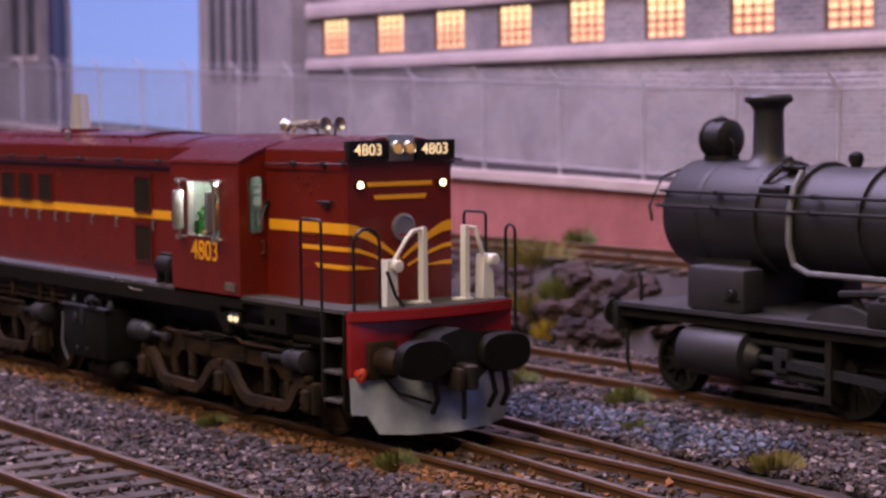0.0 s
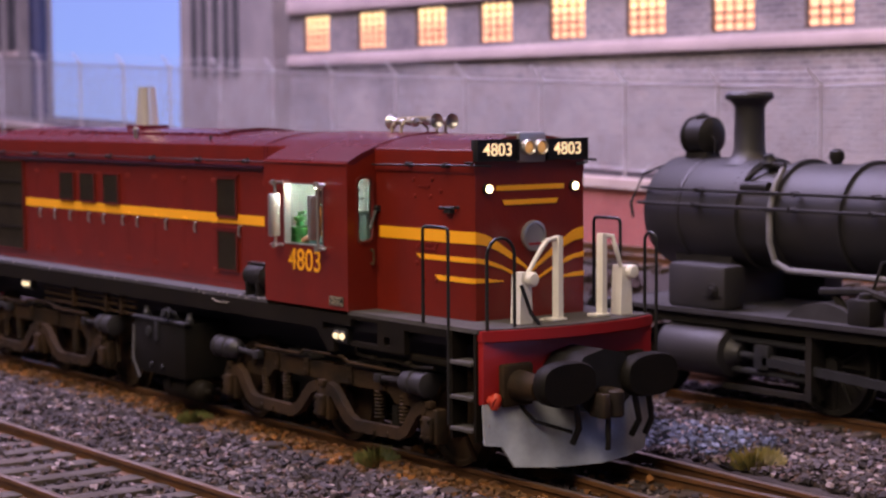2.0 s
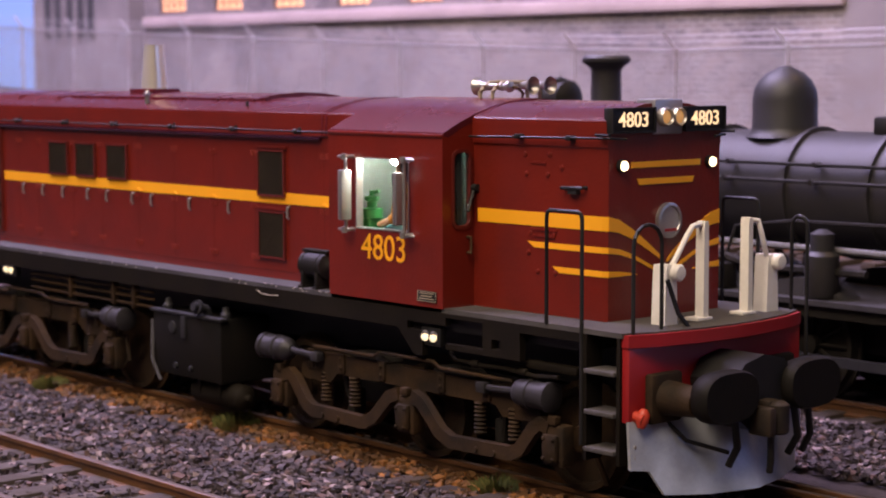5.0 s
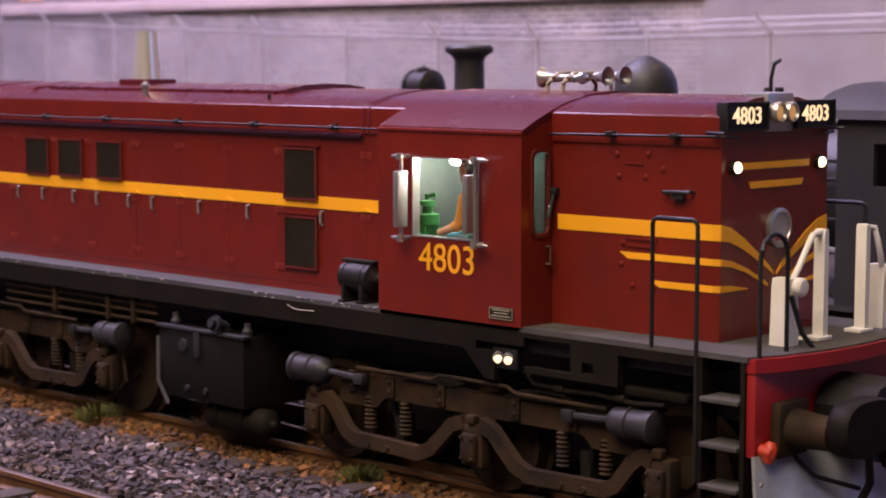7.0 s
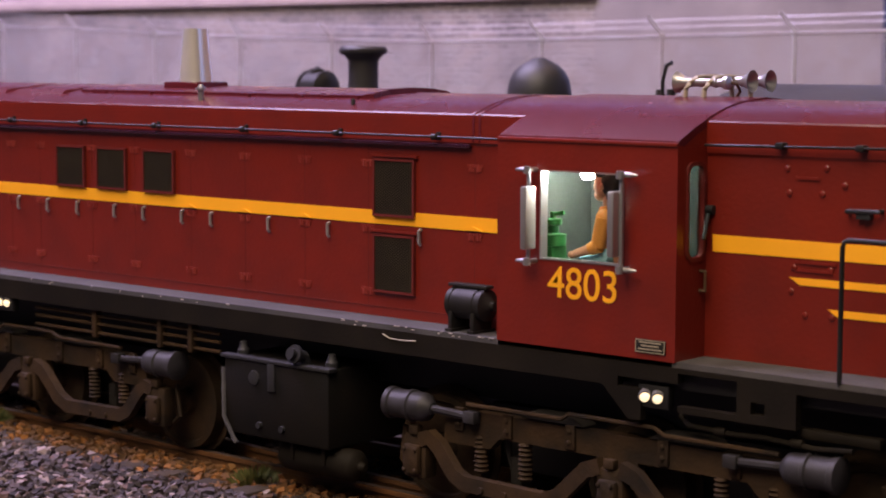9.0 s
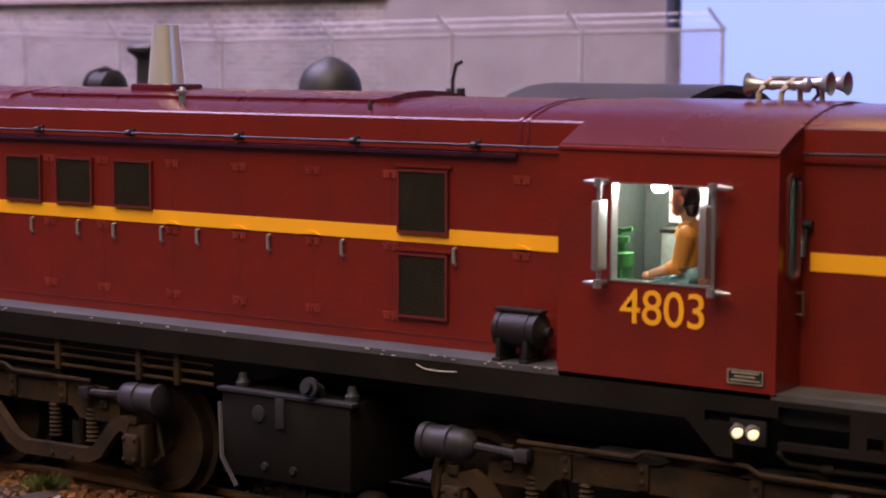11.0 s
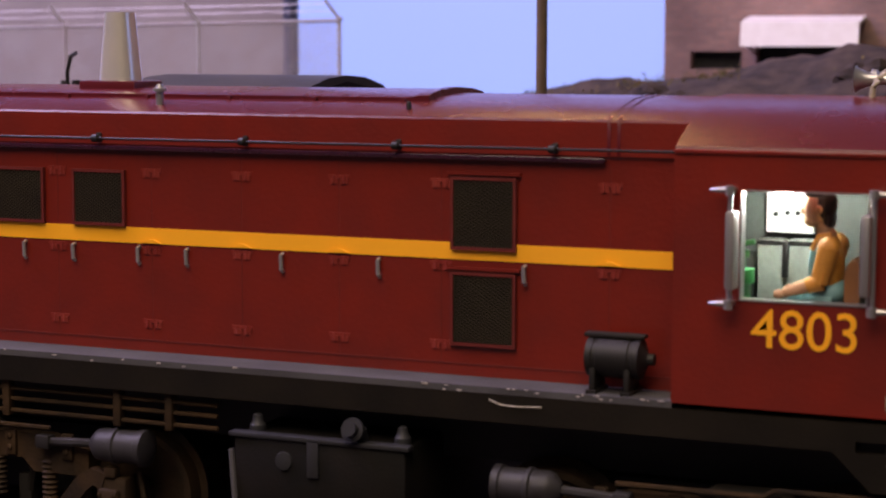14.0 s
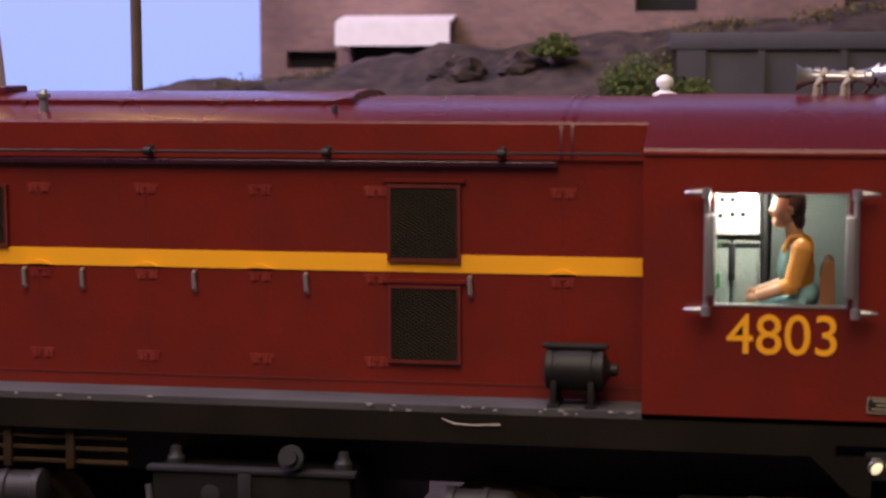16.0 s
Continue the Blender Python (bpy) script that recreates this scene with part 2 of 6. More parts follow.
# rust plus the warm underframe glow on the ballast, both in the colour
RUSTGLOWSTONE = mat("rust_and_glow_stone", (0.21, 0.097, 0.026), 0.9, second=(0.10, 0.047, 0.017), scale=2, bump=0.01, grain=30, island=[(0.5, 0.5, 0.5), (1, 1, 1), (1.5, 1.3, 1), (0.7, 0.65, 0.6)])
ROCK = mat("rock_bank", (0.062, 0.040, 0.036), 0.9, second=(0.020, 0.014, 0.017), scale=1.4, bump=0.05, grain=6, spec=0.15)
ROCK2 = mat("brown_rock", (0.080, 0.058, 0.050), 0.9, second=(0.026, 0.022, 0.025), scale=2.6, bump=0.05, grain=5, spec=0.15)
GRASS = mat("dry_grass", (0.26, 0.20, 0.065), 0.8, second=(0.18, 0.16, 0.045), scale=2, island=[(0.7, 0.8, 0.7), (1.2, 1.1, 0.9), (1, 1, 1)])
MOSS = mat("ochre_moss", (0.15, 0.11, 0.035), 0.9, second=(0.09, 0.085, 0.028), scale=2, island=[(0.7, 0.8, 0.7), (1.2, 1.1, 0.9), (1, 1, 1)])
BUSH = mat("bush_green", (0.075, 0.12, 0.025), 0.8, second=(0.12, 0.14, 0.03), scale=3, island=[(0.7, 0.8, 0.7), (1.2, 1.1, 0.9), (1, 1, 1)])
GREENG = mat("green_grass", (0.12, 0.145, 0.042), 0.8, second=(0.19, 0.18, 0.06), scale=3, island=[(0.7, 0.8, 0.7), (1.2, 1.1, 0.9), (1, 1, 1)])
YELLOWG = mat("yellow_moss", (0.42, 0.30, 0.035), 0.85, island=[(0.7, 0.8, 0.7), (1.2, 1.1, 0.9), (1, 1, 1)])
FENCE = mat("galvanised_wire", (0.50, 0.48, 0.50), 0.5, 0.3, second=(0.42, 0.36, 0.36), scale=2)
FACTORY = bricks("factory_brick", (0.34, 0.285, 0.255), (0.205, 0.18, 0.178), (0.42, 0.38, 0.355), 0.42, 0.14, 0.022)
FACTORY2 = mat("grey_render", (0.30, 0.265, 0.25), 0.9, second=(0.19, 0.165, 0.165), scale=0.5, bump=0.01)
BAND = mat("cream_band", (0.54, 0.43, 0.40), 0.8, second=(0.44, 0.35, 0.33), scale=0.8)
PINK = bricks("pink_brick", (0.50, 0.145, 0.125), (0.44, 0.135, 0.12), (0.42, 0.18, 0.16), 0.25, 0.085, stain=(0.75, 0.7, 0.7))
COPING = mat("pale_coping", (0.55, 0.44, 0.38), 0.85, second=(0.44, 0.34, 0.30), scale=1.0, bump=0.01)
TERRACE = bricks("terrace_brick", (0.40, 0.225, 0.18), (0.28, 0.175, 0.15), (0.32, 0.225, 0.195), 0.25, 0.085)
SLATE = mat("dark_wall", (0.07, 0.066, 0.070), 0.85, second=(0.05, 0.048, 0.052), scale=1, bump=0.01)
SEATB = mat("brown_vinyl", (0.20, 0.085, 0.03), 0.45, second=(0.15, 0.065, 0.025), scale=4)
PANEL = mat("grey_concrete_panel", (0.072, 0.070, 0.074), 0.85, second=(0.05, 0.048, 0.052), scale=1.5, bump=0.01)
WOOD = mat("brown_pole", (0.13, 0.085, 0.05), 0.8, second=(0.09, 0.06, 0.04), scale=4)
WINGLOW = glow("lit_window", (1.0, 0.56, 0.26), 1.3)
REDCOCK = mat("orange_red", (0.55, 0.05, 0.025), 0.5)
COUPLER = mat("coupler_rust", (0.035, 0.022, 0.014), 0.6, second=(0.012, 0.010, 0.009), scale=5, bump=0.006, spec=0.3)
DARKTANK = mat("tank_black", (0.007, 0.0065, 0.006), 0.6, second=(0.013, 0.010, 0.008), scale=2, bump=0.004, spec=0.14)
WINFRAME = mat("steel_window_frame", (0.16, 0.10, 0.08), 0.6)
DARKBLUE = mat("dark_blue_pipe", (0.03, 0.035, 0.08), 0.6)
CYL = mat("cylinder_grey", (0.038, 0.036, 0.043), 0.5, second=(0.016, 0.014, 0.015), scale=4, spec=0.35)
BLACKISH = mat("sooty_black", (0.013, 0.012, 0.012), 0.5, second=(0.022, 0.019, 0.018), scale=4, spec=0.25)
SCRATCH = mat("bare_primer", (0.42, 0.38, 0.30), 0.7)
SHIRT = mat("ochre_paint", (0.55, 0.24, 0.03), 0.6)
OVERALL = mat("teal_paint", (0.18, 0.36, 0.38), 0.6)
SKIN = mat("tan_paint", (0.50, 0.28, 0.16), 0.6)
HAIR = mat("brown_black_paint", (0.03, 0.022, 0.018), 0.6)
DECKS = mat("sooty_deck", (0.030, 0.027, 0.029), 0.7, second=(0.016, 0.014, 0.015), scale=3, bump=0.006)
COALM = mat("coal", (0.02, 0.02, 0.022), 0.6, second=(0.035, 0.035, 0.036), scale=5, bump=0.05, grain=10)
BLUESTONE = mat("blue_grey_stone", (0.10, 0.115, 0.17), 0.85, second=(0.065, 0.076, 0.12), scale=1, island=[(0.4, 0.4, 0.4), (1, 1, 1), (0.7, 0.7, 0.75), (1.8, 1.7, 1.6), (0.3, 0.3, 0.35)])
STACK = mat("dull_aluminium", (0.95, 0.89, 0.80), 0.24, 0.65, second=(0.86, 0.82, 0.76), scale=4, fleck=0.04)
CHIP = mat("bare_metal_chip", (0.55, 0.5, 0.45), 0.5)
SEAM = mat("dark_maroon_seam", (0.11, 0.010, 0.007), 0.5, second=(0.14, 0.012, 0.008), scale=8)
HINGE = mat("worn_maroon", (0.20, 0.022, 0.016), 0.32, second=(0.30, 0.045, 0.034), scale=6)
PLATE = mat("pale_brass_plate", (0.42, 0.36, 0.26), 0.5)
DECKF = mat("dark_deck", (0.060, 0.055, 0.055), 0.75, second=(0.095, 0.088, 0.088), scale=3, bump=0.006, grain=40, spec=0.25)

# ---- setting: sky, ground, walls ----
def sky_sheet():
    m = bpy.data.materials.new("painted_sky")
    m.use_nodes = True
    nt = m.node_tree
    b = nt.nodes["Principled BSDF"]
    co, sp, rp, no = (nt.nodes.new(k) for k in ("ShaderNodeTexCoord", "ShaderNodeSeparateXYZ", "ShaderNodeMapRange", "ShaderNodeTexNoise"))
    nt.links.new(co.outputs["Object"], sp.inputs[0])
    nt.links.new(co.outputs["Object"], no.inputs[0])
    no.inputs["Scale"].default_value = 2.0
    rp.inputs[1].default_value, rp.inputs[2].default_value = 2 * U, 12 * U
    nt.links.new(sp.outputs[2], rp.inputs[0])
    mx = nt.nodes.new("ShaderNodeMix")
    mx.data_type = "RGBA"
    mx.inputs[6].default_value, mx.inputs[7].default_value = (0.34, 0.49, 0.98, 1), (0.29, 0.40, 0.95, 1)
    nt.links.new(rp.outputs[0], mx.inputs[0])
    nt.links.new(mx.outputs[2], b.inputs["Emission Color"])
    b.inputs["Base Color"].default_value = (0.2, 0.25, 0.5, 1)
    b.inputs["Emission Strength"].default_value = 0.76
    bm = B()
    pts = [(-150, 10), (-120, 34), (-80, 42), (0, 42), (60, 40), (90, 20)]
    loft(bm, [[V(x, y, -6), V(x, y, 30), V(x, y + 0.4, 30), V(x, y + 0.4, -6)] for x, y in pts])
    solo("backdrop", bm, m, "painted pale blue dusk sky behind the layout", "backdrop", kind="structure")


sky_sheet()


def height(x, y):
    """The layout's ground: ballast flat, rock bank up to the raised line, bank towards the terrace."""
    h = -0.17 + 0.03 * noise.noise((x * 1.3, y * 1.3, 0.3))
    if y > 7.2:
        top = 1.0 - 0.6 * max(0, min(1, (y - 11.8) / 3))
        k = min(1, (y - 7.2) / 2.0)
        h += (top - h) * (k * k * (3 - 2 * k)) + 0.22 * noise.noise((x * 0.9, y * 0.9, 2.0)) * min(1, (y - 7.2) * 2) * (1 if y < 9.2 else 0.05)
    if 16.6 < y < 22:
        h = max(h, rise(x, 16.6) - 0.15)
    return h


def rise(x, y=0):
    """Top of the retaining wall along x."""
    pts = [(-80, 4.6), (-44, 3.49), (-39, 3.23), (-15.3, 2.31), (-11, 2.22), (-7.7, 2.14), (9, 2.1), (60, 2.1)]
    for (a, u), (b, w) in zip(pts, pts[1:]):
        if a <= x <= b:
            return u + (w - u) * (x - a) / (b - a)
    return 2.1


def ground():
    bm = B()
    xs = [-140, -100, -75] + [-60 + 0.5 * k for k in range(230)] + [70, 95]
    ys = [-60, -30, -16] + [-10 + 0.5 * k for k in range(34)] + [7.2 + 0.25 * k for k in range(14)] + [11, 11.4, 11.8, 12.4, 13, 14, 15, 16, 16.55, 16.65, 18, 21, 21.9, 22.1, 26, 34, 41, 60]
    g = [[bm.verts.new((x, y, height(x, y))) for y in ys] for x in xs]
    for a, b in zip(g, g[1:]):
        for k in range(len(ys) - 1):
            bm.faces.new((a[k], b[k], b[k + 1], a[k + 1]))
    solo("ground", bm, SOIL, "dusty grey-brown scenic ground of the model railway", "ground", kind="structure")


ground()

RNG = np.random.default_rng(7)


def stones(name, spots, size, material, label, squash=0.75):
    """Many loose broken stones as one mesh; spots are rows of x, y, z."""
    cube = np.array([(x, y, z) for x in (-1, 1) for y in (-1, 1) for z in (-1, 1)], float)
    faces = np.array([(0, 1, 3, 2), (4, 6, 7, 5), (0, 4, 5, 1), (2, 3, 7, 6), (0, 2, 6, 4), (1, 5, 7, 3)])
    n = len(spots)
    s = size * RNG.uniform(0.45, 1.25, (n, 1, 1)) * 0.5
    p = cube[None] * RNG.uniform(0.35, 1.1, (n, 8, 3)) * s
    a = RNG.uniform(0, math.tau, n)
    t = RNG.uniform(-0.7, 0.7, n)
    ca, sa, ct, st = np.cos(a), np.sin(a), np.cos(t), np.sin(t)
    x, y, z = p[..., 0], p[..., 1], p[..., 2] * squash
    x, z = x * ct[:, None] - z * st[:, None], x * st[:, None] + z * ct[:, None]
    x, y = x * ca[:, None] - y * sa[:, None], x * sa[:, None] + y * ca[:, None]
    v = (np.stack([x, y, z], -1) + np.asarray(spots)[:, None, :]).reshape(-1, 3) * U
    f = (faces[None] + 8 * np.arange(n)[:, None, None]).reshape(-1, 4)
    me = bpy.data.meshes.new(name)
    me.from_pydata(v.tolist(), [], f.tolist())
    me.materials.append(material)
    return tagged(new(name, me), label, "ballast", kind="stuff")


def strew(x0, x1, y0, y1, per):
    n = int((x1 - x0) * (y1 - y0) * per)
    x, y = RNG.uniform(x0, x1, n), RNG.uniform(y0, y1, n)
    lump = np.array([noise.noise((a * 2.2, b * 2.2, 5)) for a, b in zip(x, y)])
    return np.stack([x, y, -0.12 + 0.05 * lump + RNG.uniform(-0.02, 0.03, n)], -1)


def track_spots(y, x0, x1, per):
    """Stones low between the sleepers of a track, clear of the rails."""
    s = strew(x0, x1, y - 1.3, y + 1.3, per)
    keep = (np.abs(np.abs(s[:, 1] - y) - 0.69) > 0.11)
    s[:, 2] -= 0.035
    return s[keep]


spots = np.concatenate([strew(-7, 14, -3.0, -1.5, 420), strew(-7, 14, -1.5, -1.34, 260) - np.array([0, 0, 0.05]), strew(-7, 10, -8, -5.3, 220), strew(-8, 14, 1.9, 4.2, 340), strew(-14, 10, 6.7, 7.6, 120),
                        strew(-40, -7, -3, 7.4, 14)])
stones("ballast", spots, 0.085, STONE, "grey, brown and pinkish crushed stone ballast between the tracks")
spots = np.concatenate([track_spots(-4.1, -5, 12, 150), track_spots(5.55, -14, 10, 130), track_spots(0, -7, 14, 150)])
stones("ballast", spots, 0.075, STONE, "fine grey stone ballast between the sleepers")
stones("blue_ballast", strew(3.2, 8.6, 2.1, 3.4, 190) + np.array([0, 0, 0.03]), 0.08, BLUESTONE, "patch of blue-grey ballast stones")
# band of rusty stones, tinted extra orange as the glow under the engine
s1 = np.concatenate([strew(-8, 13, -1.14, -0.80, 420), strew(-8, 13, -1.34, -1.14, 240) - np.array([0, 0, 0.04])])
s2 = strew(-8, 12, -0.6, 0.6, 28)
stones("rusty_ballast", np.concatenate([s1, s2]), 0.08, RUSTGLOWSTONE, "rust-stained ballast beside the rail, its orange also standing for lamp glow")


# ---- tracks ----
def sleeper_mesh(long, material, name="sleeper"):
    bm = B()
    box(bm, -0.13, 0.13, -long / 2, long / 2, -0.26, -0.12, 0.015)
    return mesh_of(bm, material, name)


def rail_bm(path, z=0.0):
    """A rail: foot, web and head along points (x, y)."""
    prof = [(-0.085, -0.17), (0.085, -0.17), (0.085, -0.15), (0.02, -0.13), (0.02, -0.055), (0.042, -0.045), (0.042, -0.004), (0.034, 0.0),
            (-0.034, 0.0), (-0.042, -0.004), (-0.042, -0.045), (-0.02, -0.055), (-0.02, -0.13), (-0.085, -0.15)]
    bm = B()
    loft(bm, [[V(x, y + a, z + b) for a, b in prof] for x, y in path])
    for f in bm.faces:
        f.material_index = 0
    bmesh.ops.recalc_face_normals(bm, faces=bm.faces)
    for f in bm.faces:
        if f.normal.z > 0.9 and f.calc_center_median().z > z - 0.01:
            f.material_index = 1
    return bm


def track(label, y, x0, x1, material, z=0.0, pitch=0.56, long=2.7, group="railway tracks"):
    t = thing("railway_track", label, "track", (0, 0, 0), group)
    for s in (-0.71, 0.71):
        part("rail", rail_bm([(x0, y + s), (x1, y + s)], z), [RUST, SHINE], t)
    me = sleeper_mesh(long, material)
    n = int((x1 - x0) / pitch)
    for k in range(n):
        ob = new("sleeper", me)
        ob.parent = t
        x = x0 + (k + 0.5) * pitch
        ob.matrix_basis = pose(x * U, (y + random.uniform(-0.05, 0.05)) * U, (z + random.uniform(-0.012, 0.012)) * U, 0, 0, random.uniform(-1.5, 1.5))
    return t


track("rusty rails on grey weathered timber sleepers in ballast", -4.1, -24, 34, SLEEPER)
main = track("rusty rails on dark sleepers, with a turnout joining", 0.0, -60, 60, SLEEPER2, long=3.0)
for path in ([(-8, 3.1), (-2, 2.4), (4.9, 1.64), (8, 1.31), (10.1, 1.13), (14, 0.86), (17, 0.76)], [(-4, 1.05), (0.4, 0.75), (5.9, 0.19), (7, 0.07), (8.2, -0.06), (10, -0.26), (14, -0.53), (16.4, -0.62)]):
    part("switch_rail", rail_bm(path), [RUST, SHINE], main)
track("rusty rails on dark sleepers beneath the steam engine", 5.55, -60, 60, SLEEPER2)
track("raised siding on the rock bank before the pink wall", 10.5, -60, 8, SLEEPER2, z=1.2)


# ---- rock bank and plants ----
def boulders(name, spots, material, label):
    t = thing(name, label, "rocks")
    for x, y, z, r in spots:
        bm = B()
        bmesh.ops.create_icosphere(bm, subdivisions=3, radius=1)
        seed = V(x * 3.1, y * 1.7, 4)
        for v in bm.verts:
            n = v.co.normalized()
            k = 0.85 + 0.38 * noise.noise(n * 1.4 + seed) - 0.30 * abs(noise.noise(n * 2.7 + seed)) + 0.14 * noise.noise(n * 6 + seed)
            v.co = V(x, y, z) + V(n.x * r * 1.3 * k, n.y * r * 0.9 * k, n.z * r * 0.8 * k)
        part("boulder", bm, material, t, smooth=False)
    return t


rows = []
for k in range(46):
    x = -24 + k * 0.72 + random.uniform(-0.2, 0.2)
    for y, z in ((7.5, 0.05), (8.1, 0.4), (8.7, 0.72)):
        if random.random() < 0.75:
            rows.append((x + random.uniform(-0.3, 0.3), y + random.uniform(-0.25, 0.25), z + random.uniform(-0.1, 0.15), random.uniform(0.28, 0.55)))
boulders("rock_bank", rows, ROCK, "dark purple-brown rocks of the railway bank")


def tuft(name, at, r, h, n, material, label, lean=0.5):
    bm = B()
    rng = random.Random(str(at))
    for _ in range(n):
        a, q = rng.uniform(0, math.tau), r * math.sqrt(rng.random())
        p = V(math.cos(a) * q, math.sin(a) * q, 0)
        hh = h * rng.uniform(0.5, 1.1) * (1 - 0.5 * (q / r) ** 2)
        d = V(math.cos(a) * lean * (0.3 + q / r) + rng.uniform(-0.25, 0.25), math.sin(a) * lean * (0.3 + q / r) + rng.uniform(-0.25, 0.25), 1).normalized() * hh
        side = V(-math.sin(a + 1), math.cos(a + 1), 0) * 0.012 * (1 + r)
        mid = p + d * 0.55 + V(0, 0, 0.05 * hh)
        v = [bm.verts.new(q_) for q_ in (p - side, p + side, mid + side * 0.8, mid - side * 0.8, p + d)]
        bm.faces.new((v[0], v[1], v[2], v[3]))
        bm.faces.new((v[3], v[2], v[4]))
    ob = tagged(part(name, bm, material), label, "grass", "grass tufts", "stuff")
    ob.location = Vector(at) * U
    return ob


for x, y, r, h, m, lab in ((6.4, -0.98, 0.22, 0.24, GREENG, "pale green grass tuft beside the rail"), (9.15, 2.2, 0.3, 0.26, GRASS, "dry brown grass tuft in the ballast"),
                           (6.3, 2.75, 0.26, 0.16, GREENG, "low green grass in the ballast"), (4.7, 4.05, 0.3, 0.3, GREENG, "green grass tuft by the far rail"),
                           (2.3, 4.0, 0.32, 0.3, GREENG, "green grass tuft by the sleepers"), (1.5, 4.0, 0.25, 0.3, GRASS, "brown grass tuft by the sleepers"),
                           (10.6, -0.92, 0.24, 0.17, GREENG, "mossy green tuft by the rail"), (2.6, -1.15, 0.2, 0.18, GREENG, "mossy green tuft by the rail")):
    tuft("grass_tuft", (x, y, -0.14), r, h, 420, m, lab)
for az, D, z, r, h, m in ((-50.0, 20.55, -0.05, 0.45, 0.42, YELLOWG), (-50.9, 20.9, 0.1, 0.6, 0.75, GRASS), (-50.6, 22.2, 0.85, 0.6, 0.75, GRASS), (-49.7, 21.4, 0.5, 0.5, 0.55, GREENG), (-48.2, 20.7, 0.05, 0.3, 0.3, GREENG),
                          (-49.4, 25.5, 0.9, 0.25, 0.6, GREENG), (-47.4, 22.5, 0.6, 0.4, 0.4, BUSH), (-51.5, 23, 0.8, 0.6, 0.6, GREENG)):
    tuft("grass_tuft", (EYE[0] + D * math.tan(radians(az)), EYE[1] + D, z), r, h, 420, m, "grass tuft on the rock bank")


# ---- retaining wall, fence ----
def retaining_wall():
    bm, cp = B(), B()
    xs = [-80, -44, -39, -30, -15.3, -11, -7.7, 9, 11.5]
    loft(bm, [[V(x, 16.3, 0.4), V(x, 16.3, rise(x) - 0.22), V(x, 16.7, rise(x) - 0.22), V(x, 16.7, 0.4)] for x in xs])
    loft(cp, [[V(x, 16.18, rise(x) - 0.22), V(x, 16.18, rise(x)), V(x, 16.75, rise(x)), V(x, 16.75, rise(x) - 0.22)] for x in xs])
    w = tagged(part("retaining_wall", bm, PINK), "pinkish red brick retaining wall", "wall", kind="structure")
    tagged(part("coping", cp, COPING), "pale stone coping on the brick retaining wall", "wall", kind="structure")


retaining_wall()


def fence():
    """Chain-link panels between posts with cranked tops."""
    f = thing("chain_link_fence", "galvanised chain-link fence with cranked barbed-wire posts", "fence")
    tops = [(-80, 7.2), (-34.6, 5.35), (-17.4, 4.68), (-8.9, 4.36), (-3.2, 4.22), (8.3, 4.41), (12, 4.5)]

    def top(x):
        for (a, u), (b, w) in zip(tops, tops[1:]):
            if a <= x <= b:
                return u + (w - u) * (x - a) / (b - a)
    y, n = 17.1, 2.857
    post = None
    for k in range(-19, 5):
        x = -3.2 + k * n
        z1 = top(x)
        z0 = z1 - 2.1
        yy = 17.1 + (x + 3.2) * 0.047
        bm = B()
        cyl(bm, (x, yy, z0 - 0.5), (x, yy, z1), 0.034, n=8)
        turned(bm, (x, yy, z1 - 0.03), (0, 0, 1), [(0, 0.055), (0.06, 0.055), (0.08, 0.03)], 8)
        tube(bm, [(x, yy, z1), (x - 0.22, yy - 0.16, z1 + 0.36)], 0.03, 6)
        part("post", bm, FENCE, f)
        if k == 4:
            break
        x2 = x + n
        za, zb, y2 = z1, top(x2), yy + n * 0.047
        for nm, dz in (("top_rail", -0.02), ("bottom_rail", -2.02)):
            bm = B()
            tube(bm, [(x, yy, za + dz), (x2, y2, zb + dz)], 0.027, 6)
            part(nm, bm, FENCE, f)
        bm = B()
        for q in (0.15, 0.28):
            tube(bm, [(x - 0.6 * q, yy - 0.45 * q, za + q), (x2 - 0.6 * q, y2 - 0.45 * q, zb + q)], 0.008, 3)
        part("barbed_wire", bm, FENCE, f)
        bm = B()
        step = 0.11
        H, c = 2.0, -1.0
        for s in (1, -1):
            u = -H
            while u < n:
                a, b = max(0, u), min(n, u + H)
                if b - a > 0.02:
                    pa, pb = a - u, b - u
                    if s < 0:
                        pa, pb = H - pa, H - pb
                    def at(xx, hh):
                        w = xx / n
                        return V(x + xx, yy + xx * 0.047, za + (zb - za) * w - 2.02 + hh)
                    p, q_ = at(a, pa), at(b, pb)
                    o = V(0, 0, 0.011)
                    vs = [bm.verts.new(r_) for r_ in (p - o, p + o, q_ + o, q_ - o)]
                    bm.faces.new(vs)
                u += step
        part("wire_mesh", bm, FENCE, f)


fence()


# ---- factory and terrace ----
def wall_with_openings(bm, x0, x1, z0, z1, y0, y1, holes):
    """An upright wall along x with rectangular holes (xa, xb, za, zb) in one row."""
    holes = sorted(holes)
    x = x0
    for xa, xb, za, zb in holes:
        box(bm, x, xa, y0, y1, z0, z1)
        box(bm, xa, xb, y0, y1, z0, za)
        box(bm, xa, xb, y0, y1, zb, z1)
        x = xb
    box(bm, x, x1, y0, y1, z0, z1)
    bmesh.ops.remove_doubles(bm, verts=bm.verts, dist=1e-4)
    return bm


